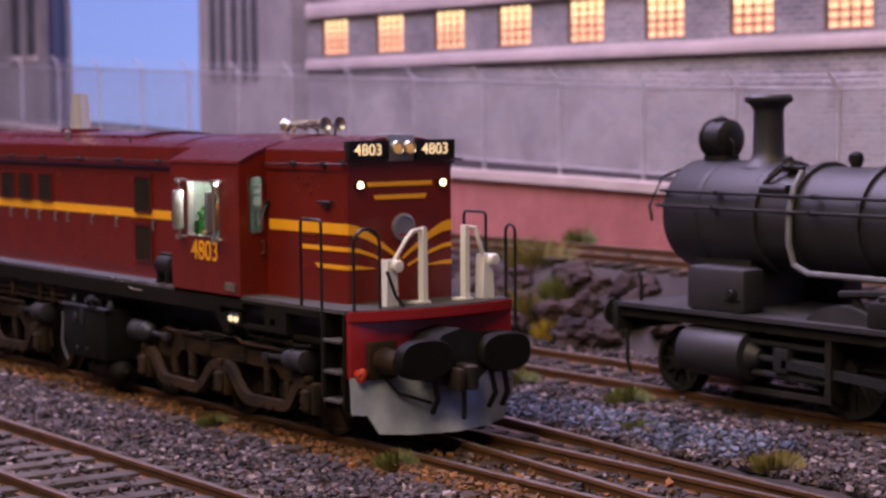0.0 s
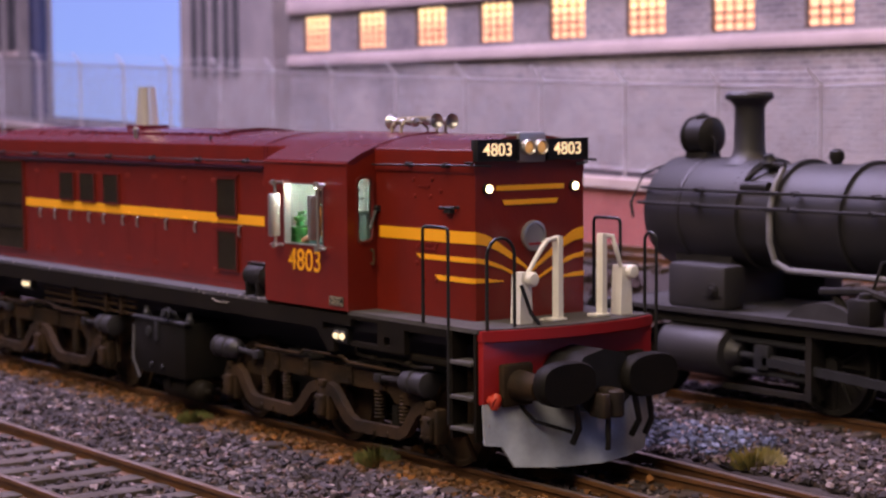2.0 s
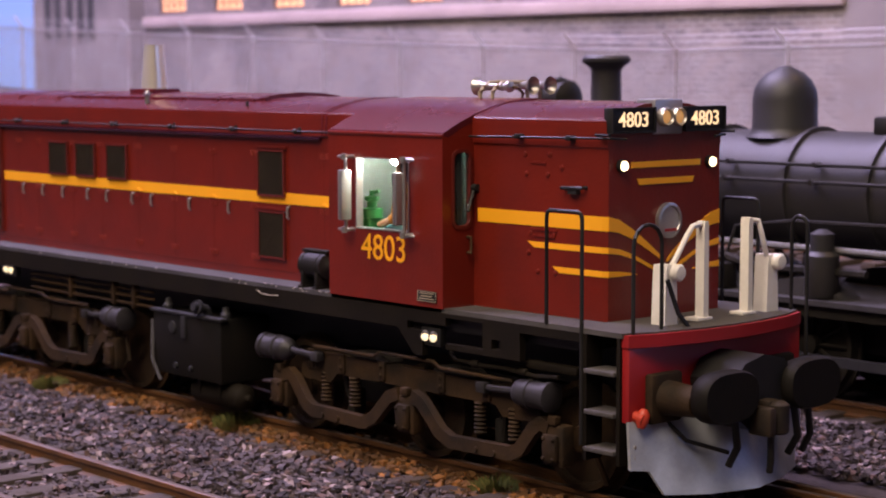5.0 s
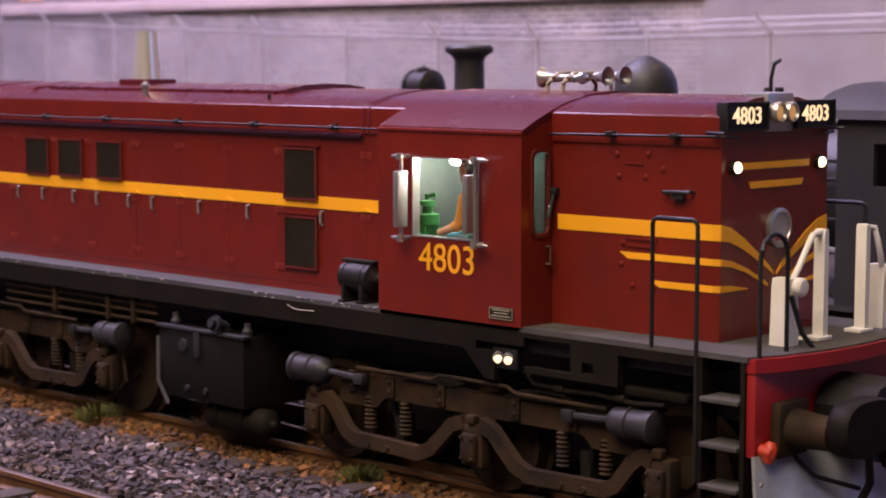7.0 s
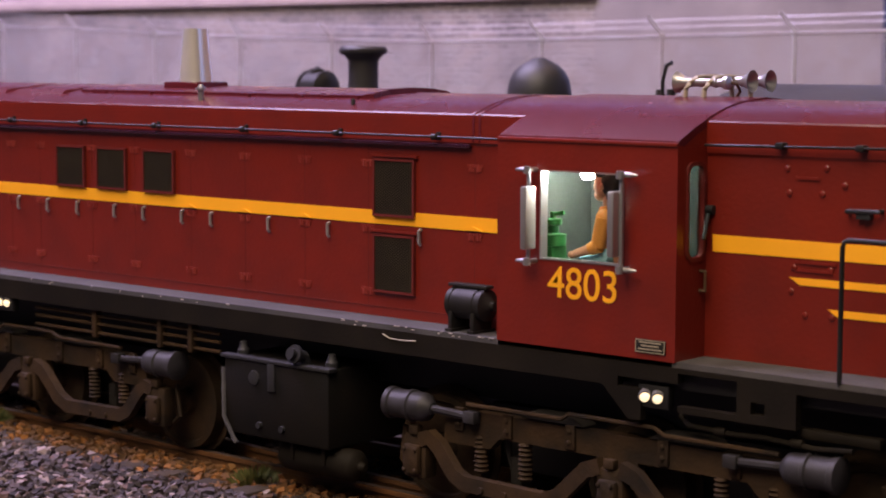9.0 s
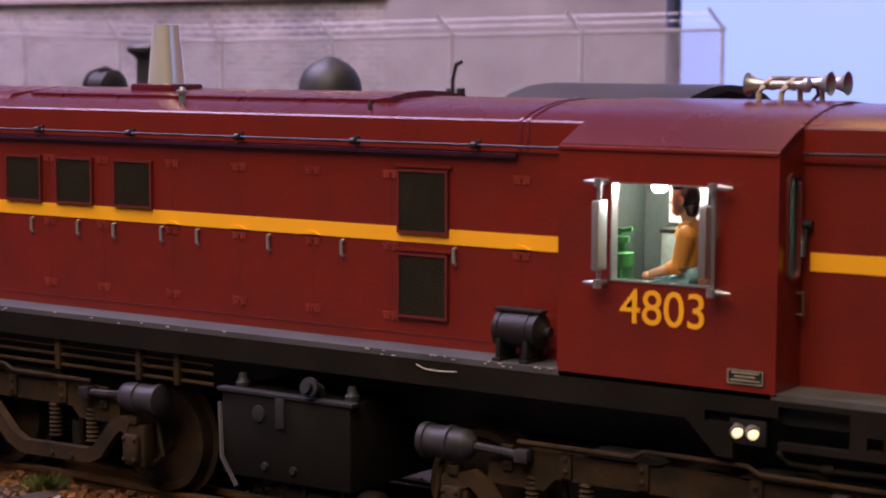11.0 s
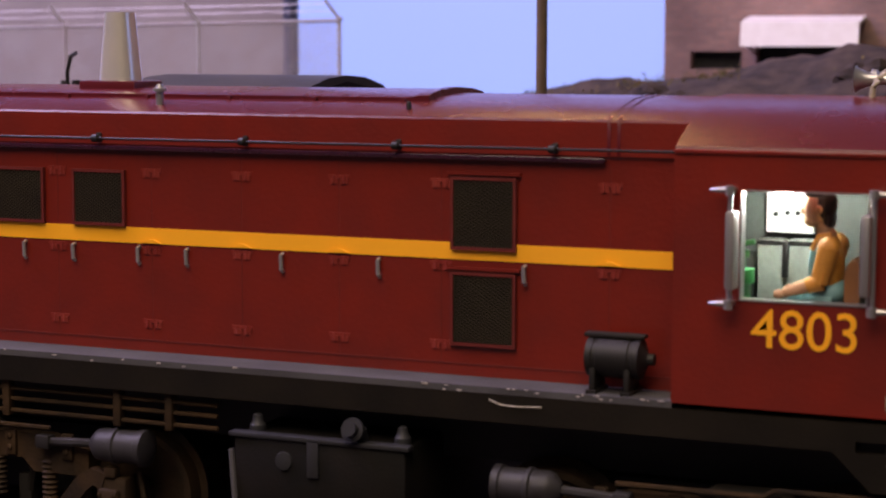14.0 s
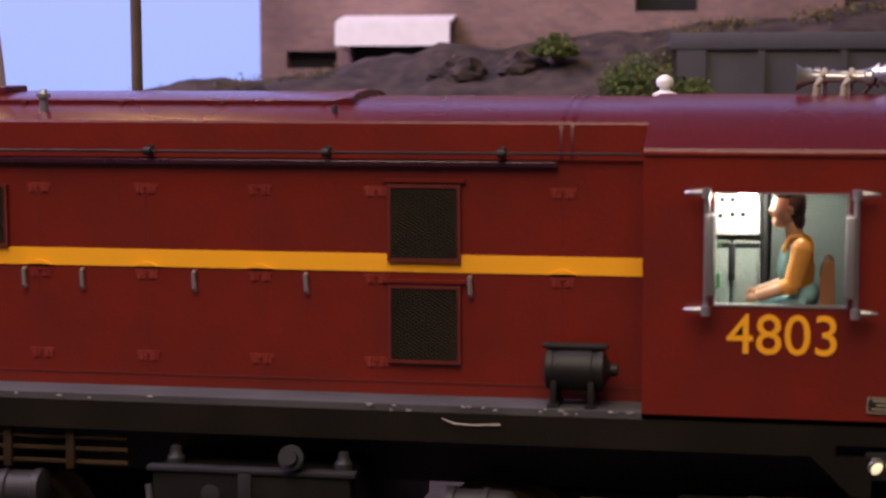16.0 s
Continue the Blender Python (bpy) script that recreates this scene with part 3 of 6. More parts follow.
def factory():
    f = thing("factory_building", "grey-brown brick factory with lit windows between cream bands", "building")
    wins = [(-10.29 + 3.13 * k, -10.29 + 3.13 * k + 1.52, 5.63, 6.86) for k in range(-6, 3)]
    bm = B()
    wall_with_openings(bm, -30.0, -1.75, 0.6, 7.6, 21.0, 21.5, wins)
    part("wall", bm, FACTORY, f)
    bm = B()
    box(bm, -30.0, 5.37, 20.9, 21.5, 7.602, 14)
    part("upper_wall", bm, FACTORY, f)
    bm = B()
    box(bm, -1.748, 5.37, 20.95, 21.5, 0.6, 7.6)
    part("plain_wall", bm, FACTORY2, f, "plain weathered render")
    bm = B()
    box(bm, -36.3, -30.002, 20.4, 21.5, 0.6, 14)
    part("end_block", bm, FACTORY2, f, "plain grey rendered end block")
    for x, w in ((-35.35, 0.3), (-34.65, 0.3), (-33.85, 0.3), (-33.15, 0.3), (-32.5, 0.3)):
        bm = B()
        box(bm, x, x + w, 20.3, 20.42, 4.9, 12)
        part("pilaster", bm, SLATE, f, "dark recessed strip")
    bm = B()
    cyl(bm, (5.5, 20.9, 0.6), (5.5, 20.9, 14), 0.14)
    part("downpipe", bm, DARKBLUE, f, "blue-grey downpipe")
    for z0, z1 in ((5.2, 5.54), (6.9, 7.38)):
        bm = B()
        box(bm, -29.85, -1.7, 20.82, 21.0, z0, z1, 0.03)
        part("band", bm, BAND, f, "cream concrete band")
    bm = B()
    box(bm, -37.3, 5.47, 20.3, 21.6, 14.002, 14.2)
    part("roof", bm, SLATE, f)
    for x0, x1, z0, z1 in wins:
        w = part("window", wall_with_openings(B(), x0, x1, z0, z1, 21.04, 21.1, [(x0 + 0.07, x1 - 0.07, z0 + 0.07, z1 - 0.07)]), WINFRAME, f, "lit steel-framed window")
        nx, nz = 4, 5
        for k in range(1, nx):
            x = x0 + 0.07 + (x1 - x0 - 0.14) * k / nx
            part("glazing_bar", box(B(), x - 0.018, x + 0.018, 21.05, 21.09, z0 + 0.07, z1 - 0.07), WINFRAME, w)
        for k in range(1, nz):
            z = z0 + 0.07 + (z1 - z0 - 0.14) * k / nz
            part("glazing_bar", box(B(), x0 + 0.07, x1 - 0.07, 21.045, 21.095, z - 0.018, z + 0.018), WINFRAME, w)
        bm = B()
        box(bm, x0 + 0.07, x1 - 0.07, 21.1, 21.12, z0 + 0.07, z1 - 0.07)
        part("pane", bm, WINGLOW, w, "warm lit glass")


_n = WINGLOW.node_tree
_c, _s, _r, _m = (_n.nodes.new(k) for k in ("ShaderNodeTexCoord", "ShaderNodeSeparateXYZ", "ShaderNodeMapRange", "ShaderNodeMix"))
_m.data_type = "RGBA"
_n.links.new(_c.outputs["Object"], _s.inputs[0])
_n.links.new(_s.outputs[2], _r.inputs[0])
_r.inputs[1].default_value, _r.inputs[2].default_value = 6.15 * U, 6.6 * U
_m.inputs[6].default_value, _m.inputs[7].default_value = (0.66, 0.30, 0.19, 1), (1.35, 0.92, 0.48, 1)
_n.links.new(_r.outputs[0], _m.inputs[0])
_n.links.new(_m.outputs[2], _n.nodes["Principled BSDF"].inputs["Emission Color"])
factory()


def far_block():
    f = thing("grain_store", "tall grey rendered store with narrow windows", "building")
    bm = B()
    box(bm, -66, -49.3, 21.0, 21.6, 0.6, 16)
    part("wall", bm, FACTORY2, f)
    for x in (-53.9, -52.3):
        bm = B()
        box(bm, x, x + 0.75, 20.93, 21.05, 6.3, 9.5)
        part("window", bm, SLATE, f, "narrow dark window")
        bm = B()
        box(bm, x - 0.1, x + 0.85, 20.9, 21.02, 6.1, 6.3)
        part("sill", bm, COPING, f)
    bm = B()
    cyl(bm, (-49.0, 20.8, 0.6), (-49.0, 20.8, 16), 0.35)
    part("downpipe", bm, DARKBLUE, f, "dark blue downpipe")
    bm = B()
    box(bm, -66, -49.2, 20.8, 21.7, 16.002, 16.2)
    part("roof", bm, SLATE, f)


far_block()


def terrace():
    f = thing("terrace_house", "pinkish brown brick house with a white awning", "building")
    bm = B()
    wall_with_openings(bm, 12.4, 44, -0.1, 12, 24.0, 24.5, [(12.95, 14.0, 3.5, 3.85), (14.3, 16.2, 3.2, 3.95), (20.0, 21.2, 4.6, 6.4), (24, 25.2, 4.6, 6.4)])
    part("wall", bm, TERRACE, f)
    bm = B()
    box(bm, 12.4, 12.9, 24.502, 25.2, -0.1, 12)
    part("side_wall", bm, TERRACE, f)
    for x0, x1, z0, z1 in ((12.95, 14.0, 3.5, 3.85), (14.3, 16.2, 3.2, 3.95), (20.0, 21.2, 4.6, 6.4), (24, 25.2, 4.6, 6.4)):
        bm = B()
        box(bm, x0, x1, 24.3, 24.36, z0, z1)
        part("window", bm, BLACK, f, "dark window")
    bm = B()
    prism(bm, [(24.0, 4.55), (23.3, 4.42), (23.25, 3.95), (23.32, 3.95), (23.38, 4.36), (24.0, 4.48)], "x", 14.15, 16.45)
    part("awning", bm, WHITE, f, "white awning over a window")
    for x in (14.25, 16.35):
        bm = B()
        tube(bm, [(x, 23.35, 4.0), (x, 24.0, 3.85)], 0.04, 6)
        part("bracket", bm, WHITE, f)
    bm = B()
    box(bm, 12.2, 44, 23.6, 25.4, 12.002, 12.3)
    part("roof", bm, SLATE, f)


terrace()


def right_bank():
    bm = B()
    tops = [(8, 2.8), (10, 2.98), (12.7, 3.14), (14.7, 3.41), (16.5, 3.67), (18.3, 3.8), (19.7, 4.0), (24.4, 4.5), (34, 5.0), (46, 5.2)]

    def top(x):
        for (a, u), (b, w) in zip(tops, tops[1:]):
            if a <= x <= b:
                return u + (w - u) * (x - a) / (b - a)
    xs = [8 + 0.25 * k for k in range(145)]
    ys = [9.0 + 0.25 * k for k in range(29)] + [18, 21, 23.9]
    g = []
    for x in xs:
        col = []
        for y in ys:
            k = max(0, min(1, (y - 9.4) / 6.2))
            z = 0.5 + (top(x) - 0.5) * k ** 0.8
            if y > 16.1:
                z = top(x) - 0.4
            if y < 14.6:
                z -= max(0, min(1, (x - 20.9) / 0.6)) * max(0, z - 2.5)
            z += (0.3 * noise.noise((x * 0.8, y * 0.8, 3)) + 0.16 * abs(noise.noise((x * 2.2, y * 2.2, 1)))) * (0.3 if y > 16 else 1)
            col.append(bm.verts.new((x, y, z)))
        g.append(col)
    for a, b in zip(g, g[1:]):
        for k in range(len(ys) - 1):
            bm.faces.new((a[k], b[k], b[k + 1], a[k + 1]))
    solo("rocky_slope", bm, ROCK2, "brown rocky slope below the terrace house", "ground", kind="structure")
    rows = []
    for k in range(60):
        x = 12 + k * 0.3
        y = 15.4 + random.uniform(-1, 0.4)
        low, r = random.uniform(0.26, 0.95), random.uniform(0.2, 0.42)
        if x > 20.8:
            y, low = 15.5, 0.2 + low * 0.3
        rows.append((x, y, top(min(x, 44)) - low, r))
    boulders("slope_rocks", rows, ROCK2, "brown rocks along the top of the slope")


right_bank()


def parapet():
    f = thing("parapet_wall", "dark grey panelled parapet wall above the slope", "wall", kind="structure")
    bm = B()
    box(bm, 21.5, 46, 14.4, 14.7, 1.5, 3.85)
    part("wall_panel", bm, PANEL, f, "grey concrete panel")
    bm = B()
    box(bm, 21.4, 46, 14.34, 14.8, 3.852, 4.1, 0.03)
    part("capping", bm, SLATE, f)
    for k in range(20):
        bm = B()
        box(bm, 21.5 + k * 1.15, 21.5 + k * 1.15 + (0.42 if k == 0 else 0.1), 14.35, 14.4, 1.5, 3.848)
        part("pier", bm, SLATE, f)
    return f


parapet()


def shrub(at, r, material, label):
    """Leafy clumps on short twigs, ragged at the edge."""
    t = thing("shrub", label, "shrub", at, "shrubs")
    rng = random.Random(str(at))
    tw = B()
    for _ in range(14):
        a, b = rng.uniform(0, math.tau), rng.uniform(0.2, 1.3)
        tube(tw, [(0, 0, -0.1), (math.cos(a) * math.cos(b) * r * 0.8, math.sin(a) * math.cos(b) * r * 0.5, math.sin(b) * r * 0.8)], 0.02, 4)
    part("twigs", tw, WOOD, t)
    lf = B()
    for _ in range(2200):
        d = V(rng.gauss(0, 1), rng.gauss(0, 0.6), abs(rng.gauss(0, 0.7))).normalized()
        p = d * r * rng.uniform(0.35, 1.05) * (0.8 + 0.4 * noise.noise(d * 2.5 + V(*at)))
        s = rng.uniform(0.022, 0.05)
        q = Euler((rng.uniform(0, 6), rng.uniform(0, 6), rng.uniform(0, 6))).to_matrix()
        lf.faces.new([lf.verts.new(p + q @ V(*c)) for c in ((-s, 0, 0), (0, -s * 0.5, 0.01), (s, 0, 0), (0, s * 0.5, 0.01))])
    part("leaves", lf, material, t)


shrub((19.75, 14.4, 3.78), 0.36, BUSH, "yellow-green shrub on the slope")
shrub((21.05, 13.6, 3.2), 0.75, BUSH, "green leafy shrub before the dark wall")
shrub((21.75, 14.1, 3.1), 0.4, BUSH, "green leafy shrub before the dark wall")
bm = B()
rng = random.Random(77)
for _ in range(7000):
    x = rng.uniform(12.5, 30)
    if noise.noise((x * 0.9, 2.3, 0)) < rng.uniform(-0.35, 0.25):
        continue
    y = 15.6 + rng.gauss(0, 0.3)
    z = 3.12 + (x - 12.5) * 0.118 if x < 24.4 else 4.5 + (x - 24.4) * 0.05
    s = rng.uniform(0.018, 0.045)
    q = Euler((rng.uniform(0, 6), rng.uniform(0, 6), rng.uniform(0, 6))).to_matrix()
    p = V(x, y, z + rng.gauss(0, 0.05) - abs(y - 15.6) * 0.2)
    bm.faces.new([bm.verts.new(p + q @ V(*c)) for c in ((-s, 0, 0), (0, -s * 0.5, 0.01), (s, 0, 0), (0, s * 0.5, 0.01))])
solo("slope_moss", bm, MOSS, "ochre moss along the top of the slope", "moss", kind="stuff")


def posts():
    bm = B()
    cyl(bm, (16.06, 7.0, -0.2), (16.06, 7.0, 12), 0.068, 0.05)
    p = thing("telegraph_pole", "tall brown wooden pole", "pole")
    part("shaft", bm, WOOD, p)
    bm = B()
    box(bm, 16.0, 16.12, 6.3, 7.7, 10.6, 10.75)
    part("crossarm", bm, WOOD, p)
    s = thing("signal_post", "dark signal post with a white turned finial", "signal")
    bm = B()
    cyl(bm, (21.9, 7.0, -0.2), (21.9, 7.0, 3.2), 0.07, n=10)
    part("shaft", bm, DARK, s)
    bm = B()
    turned(bm, (21.9, 7.0, 3.2), (0, 0, 1), [(0, 0.09), (0.08, 0.13), (0.2, 0.13), (0.23, 0.055), (0.26, 0.055), (0.28, 0.085), (0.32, 0.095), (0.36, 0.08), (0.39, 0.04), (0.40, 0.005)], 16)
    part("finial", bm, WHITE, s, "white finial")


posts()

# ---- diesel locomotive ----
diesel = thing("diesel_locomotive", "maroon model diesel locomotive with yellow stripes and black frame", "locomotive")

HOOD = [(-0.85, 1.58), (-0.85, 3.13), (-0.865, 3.15), (-0.863, 3.382), (-0.852, 3.396), (-0.76, 3.432), (-0.6, 3.48), (-0.35, 3.525), (0, 3.545),
        (0.35, 3.525), (0.6, 3.48), (0.76, 3.432), (0.852, 3.396), (0.863, 3.382), (0.865, 3.15), (0.85, 3.13), (0.85, 1.58)]


def hood_section(x, k=1.0):
    return [V(x, y * k, z) for y, z in HOOD]


def split_roof(bm, z=3.385):
    """Give roof faces the second material."""
    bmesh.ops.recalc_face_normals(bm, faces=bm.faces)
    for f in bm.faces:
        f.material_index = 1 if f.calc_center_median().z > z and abs(f.normal.x) < 0.9 else 0
    return bm


long_hood = part("long_hood", split_roof(loft(B(), [hood_section(x) for x in (-7.12, -7.1, -3, 1.1)] + [hood_section(1.72)])), [MAROON, ROOF], diesel, angle=22)
short_hood = part("short_hood", split_roof(loft(B(), [hood_section(3.42, 0.965), hood_section(5.10, 0.91), hood_section(5.15, 0.885)])), [MAROON, ROOF], diesel, angle=22)

# the cab: shell with real openings
CAB = [(-1.22, 3.2), (-1.2, 3.25), (-1.0, 3.345), (-0.76, 3.435), (-0.6, 3.485), (-0.35, 3.535), (0, 3.56)]
CAB = CAB + [(-y, z) for y, z in reversed(CAB[:-1])]
X0, X1 = 1.70, 3.44
cab = part("cab", B(), MAROON, diesel)
for s in (-1, 1):
    bm = B()
    ya, yb = sorted((s * 1.22, s * 1.15))
    wall_with_openings(bm, X0, X1, 1.58, 3.21, ya, yb, [(2.15, 2.945, 2.285, 2.975)])
    part("side_wall", bm, MAROON, cab)
    bm = B()
    yc, yd = sorted((s * 1.228, s * 1.14))
    wall_with_openings(bm, 2.14, 2.955, 2.275, 2.985, yc, yd, [(2.152, 2.943, 2.287, 2.973)])
    part("window_frame", bm, SILVER, cab, "bright metal window frame")
bm = B()
inner = [(y * 0.96, z - 0.05) for y, z in CAB]
loft(bm, [[V(x, y, z) for y, z in CAB + list(reversed(inner))] for x in (X0 + 0.002, X1 - 0.002)])
part("roof", bm, ROOF, cab)
bm = B()
for s in (-1.2175, 1.2175):
    part("rain_strip", box(B(), X0, X1, s - 0.0175, s + 0.0175, 3.205, 3.235, 0.008), MAROON, cab)
for x0, x1, nm in ((X0, X0 + 0.05, "rear_wall"), (X1 - 0.05, X1, "front_wall")):
    for s in (-1, 1):
        bm = B()
        a, b = sorted((s * 1.15, s * 0.8))
        if nm == "front_wall":
            ws, we = sorted((s * 1.08, s * 0.88))
            for za, zb in ((1.58, 2.36), (3.06, 3.2)):
                box(bm, x0, x1, a, b, za, zb)
            box(bm, x0, x1, a, ws, 2.36, 3.06)
            box(bm, x0, x1, we, b, 2.36, 3.06)
        else:
            box(bm, x0, x1, a, b, 1.58, 3.2)
        part(nm, bm, MAROON, cab)
        if nm == "front_wall":
            bm = B()
            box(bm, x0 + 0.015, x0 + 0.03, ws, we, 2.36, 3.06)
            part("door_window", bm, GLASS, cab, "dark door window").visible_shadow = False
            bm = B()
            my, mz, hw, hh, r = (ws + we) / 2, 2.71, 0.11, 0.36, 0.07
            loop = [(my + sy * (hw - r) + r * math.cos(q), mz + sz * (hh - r) + r * math.sin(q)) for sy, sz, q0 in ((1, 1, 0), (-1, 1, 1), (-1, -1, 2), (1, -1, 3)) for q in [(q0 + j / 4) * math.pi / 2 for j in range(5)]]
            loft(bm, [[V(x1 - 0.02, my + (p - my) * k, mz + (q - mz) * f) for p, q in loop] for k, f in ((1.12, 1.05),)] + [[V(x1 + 0.016, my + (p - my) * k, mz + (q - mz) * f) for p, q in loop] for k, f in ((1.12, 1.05), (0.9, 0.965))] + [[V(x1 - 0.02, my + (p - my) * 0.9, mz + (q - mz) * 0.965) for p, q in loop]], closed=True)
            part("window_seal", bm, SEAM, cab, "dark rounded window seal")
            bm = B()
            tube(bm, [(x1, s * 0.9, 2.1), (x1 + 0.05, s * 0.9, 2.1), (x1 + 0.05, s * 0.9, 2.25), (x1, s * 0.9, 2.25)], 0.014, 6)
            part("door_handle", bm, BRASS, cab)
            bm = B()
            tube(bm, [(x1 + 0.03, s * 0.84, 2.72), (x1 + 0.06, s * 0.95, 2.5)], 0.018, 6)
            cyl(bm, (x1, s * 0.84, 2.72), (x1 + 0.08, s * 0.84, 2.72), 0.035)
            part("wiper", bm, BLACK, cab)
    bm = B()
    prism(bm, [(y, z) for y, z in inner[1:-1]] + [(1.1, 3.2), (-1.1, 3.2)], "x", x0 + 0.004, x1 - 0.004)
    part(nm + "_top", bm, MAROON, cab)
bm = B()
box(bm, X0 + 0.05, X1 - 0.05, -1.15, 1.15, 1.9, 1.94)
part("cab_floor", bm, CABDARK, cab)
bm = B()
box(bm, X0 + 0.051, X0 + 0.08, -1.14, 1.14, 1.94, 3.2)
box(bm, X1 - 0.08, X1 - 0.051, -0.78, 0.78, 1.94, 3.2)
part("cab_lining", bm, CABDARK, cab, "cab lining in a shaded grey-green")
# partition wears the shaded green, dimmer than the locker before it
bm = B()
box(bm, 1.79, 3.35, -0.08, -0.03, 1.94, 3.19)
part("partition", bm, CABDARK, cab, "cab partition in a shaded grey-green")
bm = B()
for x in (2.01, 2.21):
    box(bm, x, x + 0.19, -0.24, -0.082, 1.94, 2.58, 0.025)
part("locker", bm, CABGREEN, cab, "pale grey-green locker")
bm = B()
box(bm, 2.06, 2.39, -0.2, -0.082, 2.62, 3.02, 0.01)
bm2 = B()
box(bm2, 2.01, 2.40, -0.25, -0.242, 2.54, 2.57)
box(bm2, 2.19, 2.235, -0.27, -0.242, 2.32, 2.57, 0.008)
part("locker_latch", bm2, BLACK, cab, "black latch strap")
part("switch_panel", bm, PANELW, cab, "white switch panel with black knobs")
bm = B()
for a, b in ((2.14, 2.86), (2.21, 2.86), (2.21, 2.76), (2.13, 2.75), (2.28, 2.76)):
    turned(bm, (a, -0.2, b), (0, -1, 0), [(0, 0.018), (0.03, 0.015)], 10)
part("knob_set", bm, BLACK, cab)
bm = B()
box(bm, 1.95, 2.13, -1.05, -0.85, 1.94, 2.36, 0.02)
turned(bm, (2.06, -0.95, 2.36), (0, 0, 1), [(0, 0.11), (0.09, 0.11), (0.1, 0.05), (0.16, 0.05), (0.17, 0.075), (0.21, 0.075), (0.22, 0.025), (0.27, 0.025)], 16)
tube(bm, [(2.06, -0.95, 2.61), (2.17, -0.95, 2.63)], 0.018, 6)
part("control_stand", bm, DESK, cab, "green control stand with brake handle")
bm = B()
box(bm, 2.40, 2.45, -0.2, -0.082, 1.94, 3.1, 0.02)
part("pillar", bm, BLACK, cab)
bm = B()
box(bm, 2.5, 2.80, -1.1, -0.75, 2.14, 2.22, 0.03)
prism(bm, [(2.79, 2.16), (2.785, 2.45), (2.81, 2.54), (2.84, 2.565), (2.875, 2.54), (2.885, 2.2)], "y", -1.12, -0.72)
cyl(bm, (2.68, -0.92, 1.94), (2.68, -0.92, 2.16), 0.05)
part("seat", bm, SEATB, cab, "brown driver's seat")
bm = B()
turned(bm, (2.33, -0.85, 2.9), (0, 0, 1), [(0, 0.03), (0.02, 0.055), (0.08, 0.06), (0.28, 0.05)], 16)
part("cab_lamp", bm, CABLAMP, cab, "bright white cab lamp")
text_mesh("number", "4803", 0.355, pose(2.57, -1.222, 2.09, 90), YELLOW, cab, "yellow number 4803", width=0.985)
text_mesh("number", "4803", 0.355, pose(2.57, 1.222, 2.09, 90, 0, 180), YELLOW, cab, "yellow number 4803", width=0.985)
bm = B()
box(bm, 3.08, 3.36, -1.232, -1.22, 1.63, 1.735, 0.004)
pl = part("builder_plate", bm, BLACK, cab, "small black maker's plate")
bm = B()
for k, (a, b) in enumerate(((3.11, 3.33), (3.14, 3.30), (3.12, 3.32))):
    box(bm, a, b, -1.236, -1.232, 1.655 + k * 0.026, 1.665 + k * 0.026)
part("lettering", bm, PLATE, pl)
bm = B()
for a, b, c, d in ((3.085, 3.355, 1.634, 1.64), (3.085, 3.355, 1.725, 1.731), (3.085, 3.091, 1.64, 1.725), (3.349, 3.355, 1.64, 1.725)):
    box(bm, a, b, -1.235, -1.231, c, d)
part("border", bm, PLATE, pl)


def wing_mirror(x, s, glassx):
    """Wind deflector on two brackets beside the cab window."""
    m = part("mirror_bracket", B(), SILVER, cab)
    y = s * 1.22
    bm = B()
    for z in (2.26, 2.985):
        cyl(bm, (x, y, z), (x, y + s * 0.12, z), 0.02, n=10)
        turned(bm, (x, y + s * 0.12, z - 0.03), (0, 0, 1), [(0, 0.03), (0.06, 0.03)], 12)
        d = -1 if x < 2.5 else 1
        turned(bm, (x, y + s * 0.09, z), (d, 0, 0), [(0, 0.024), (0.07, 0.02), (0.13, 0.012), (0.14, 0.004)], 12)
    part("bracket", bm, SILVER, m)
    bm = B()
    tube(bm, [(x, y + s * 0.1, 2.26), (x, y + s * 0.1, 2.985)], 0.018, 8)
    part("rod", bm, SILVER, m)
    bm = B()
    box(bm, glassx - 0.03, glassx + 0.03, min(y + s * 0.06, y + s * 0.2), max(y + s * 0.06, y + s * 0.2), 2.36, 2.86, 0.015)
    part("deflector", bm, SILVER, m, "silver framed wind deflector")


for s in (-1, 1):
    wing_mirror(2.1, s, 2.12)
    wing_mirror(3.0, s, 2.965)


# stripes
def strip(name, x0, x1, z0, z1, s, y0=0.85, y1=None, cut=0.0):
    bm = B()
    y1 = y0 if y1 is None else y1
    ring0 = [V(x0 + cut, s * (y0 - 0.004), z1), V(x0, s * (y0 - 0.004), z0), V(x0, s * (y0 + 0.006), z0), V(x0 + cut, s * (y0 + 0.006), z1)]
    ring1 = [V(x1, s * (y1 - 0.004), z1), V(x1, s * (y1 - 0.004), z0), V(x1, s * (y1 + 0.006), z0), V(x1, s * (y1 + 0.006), z1)]
    loft(bm, [ring0, ring1])
    return part(name, bm, YELLOW, diesel, "yellow stripe")


def hy(x):
    return 0.85 * (0.965 - 0.055 * (x - 3.42) / 1.68)


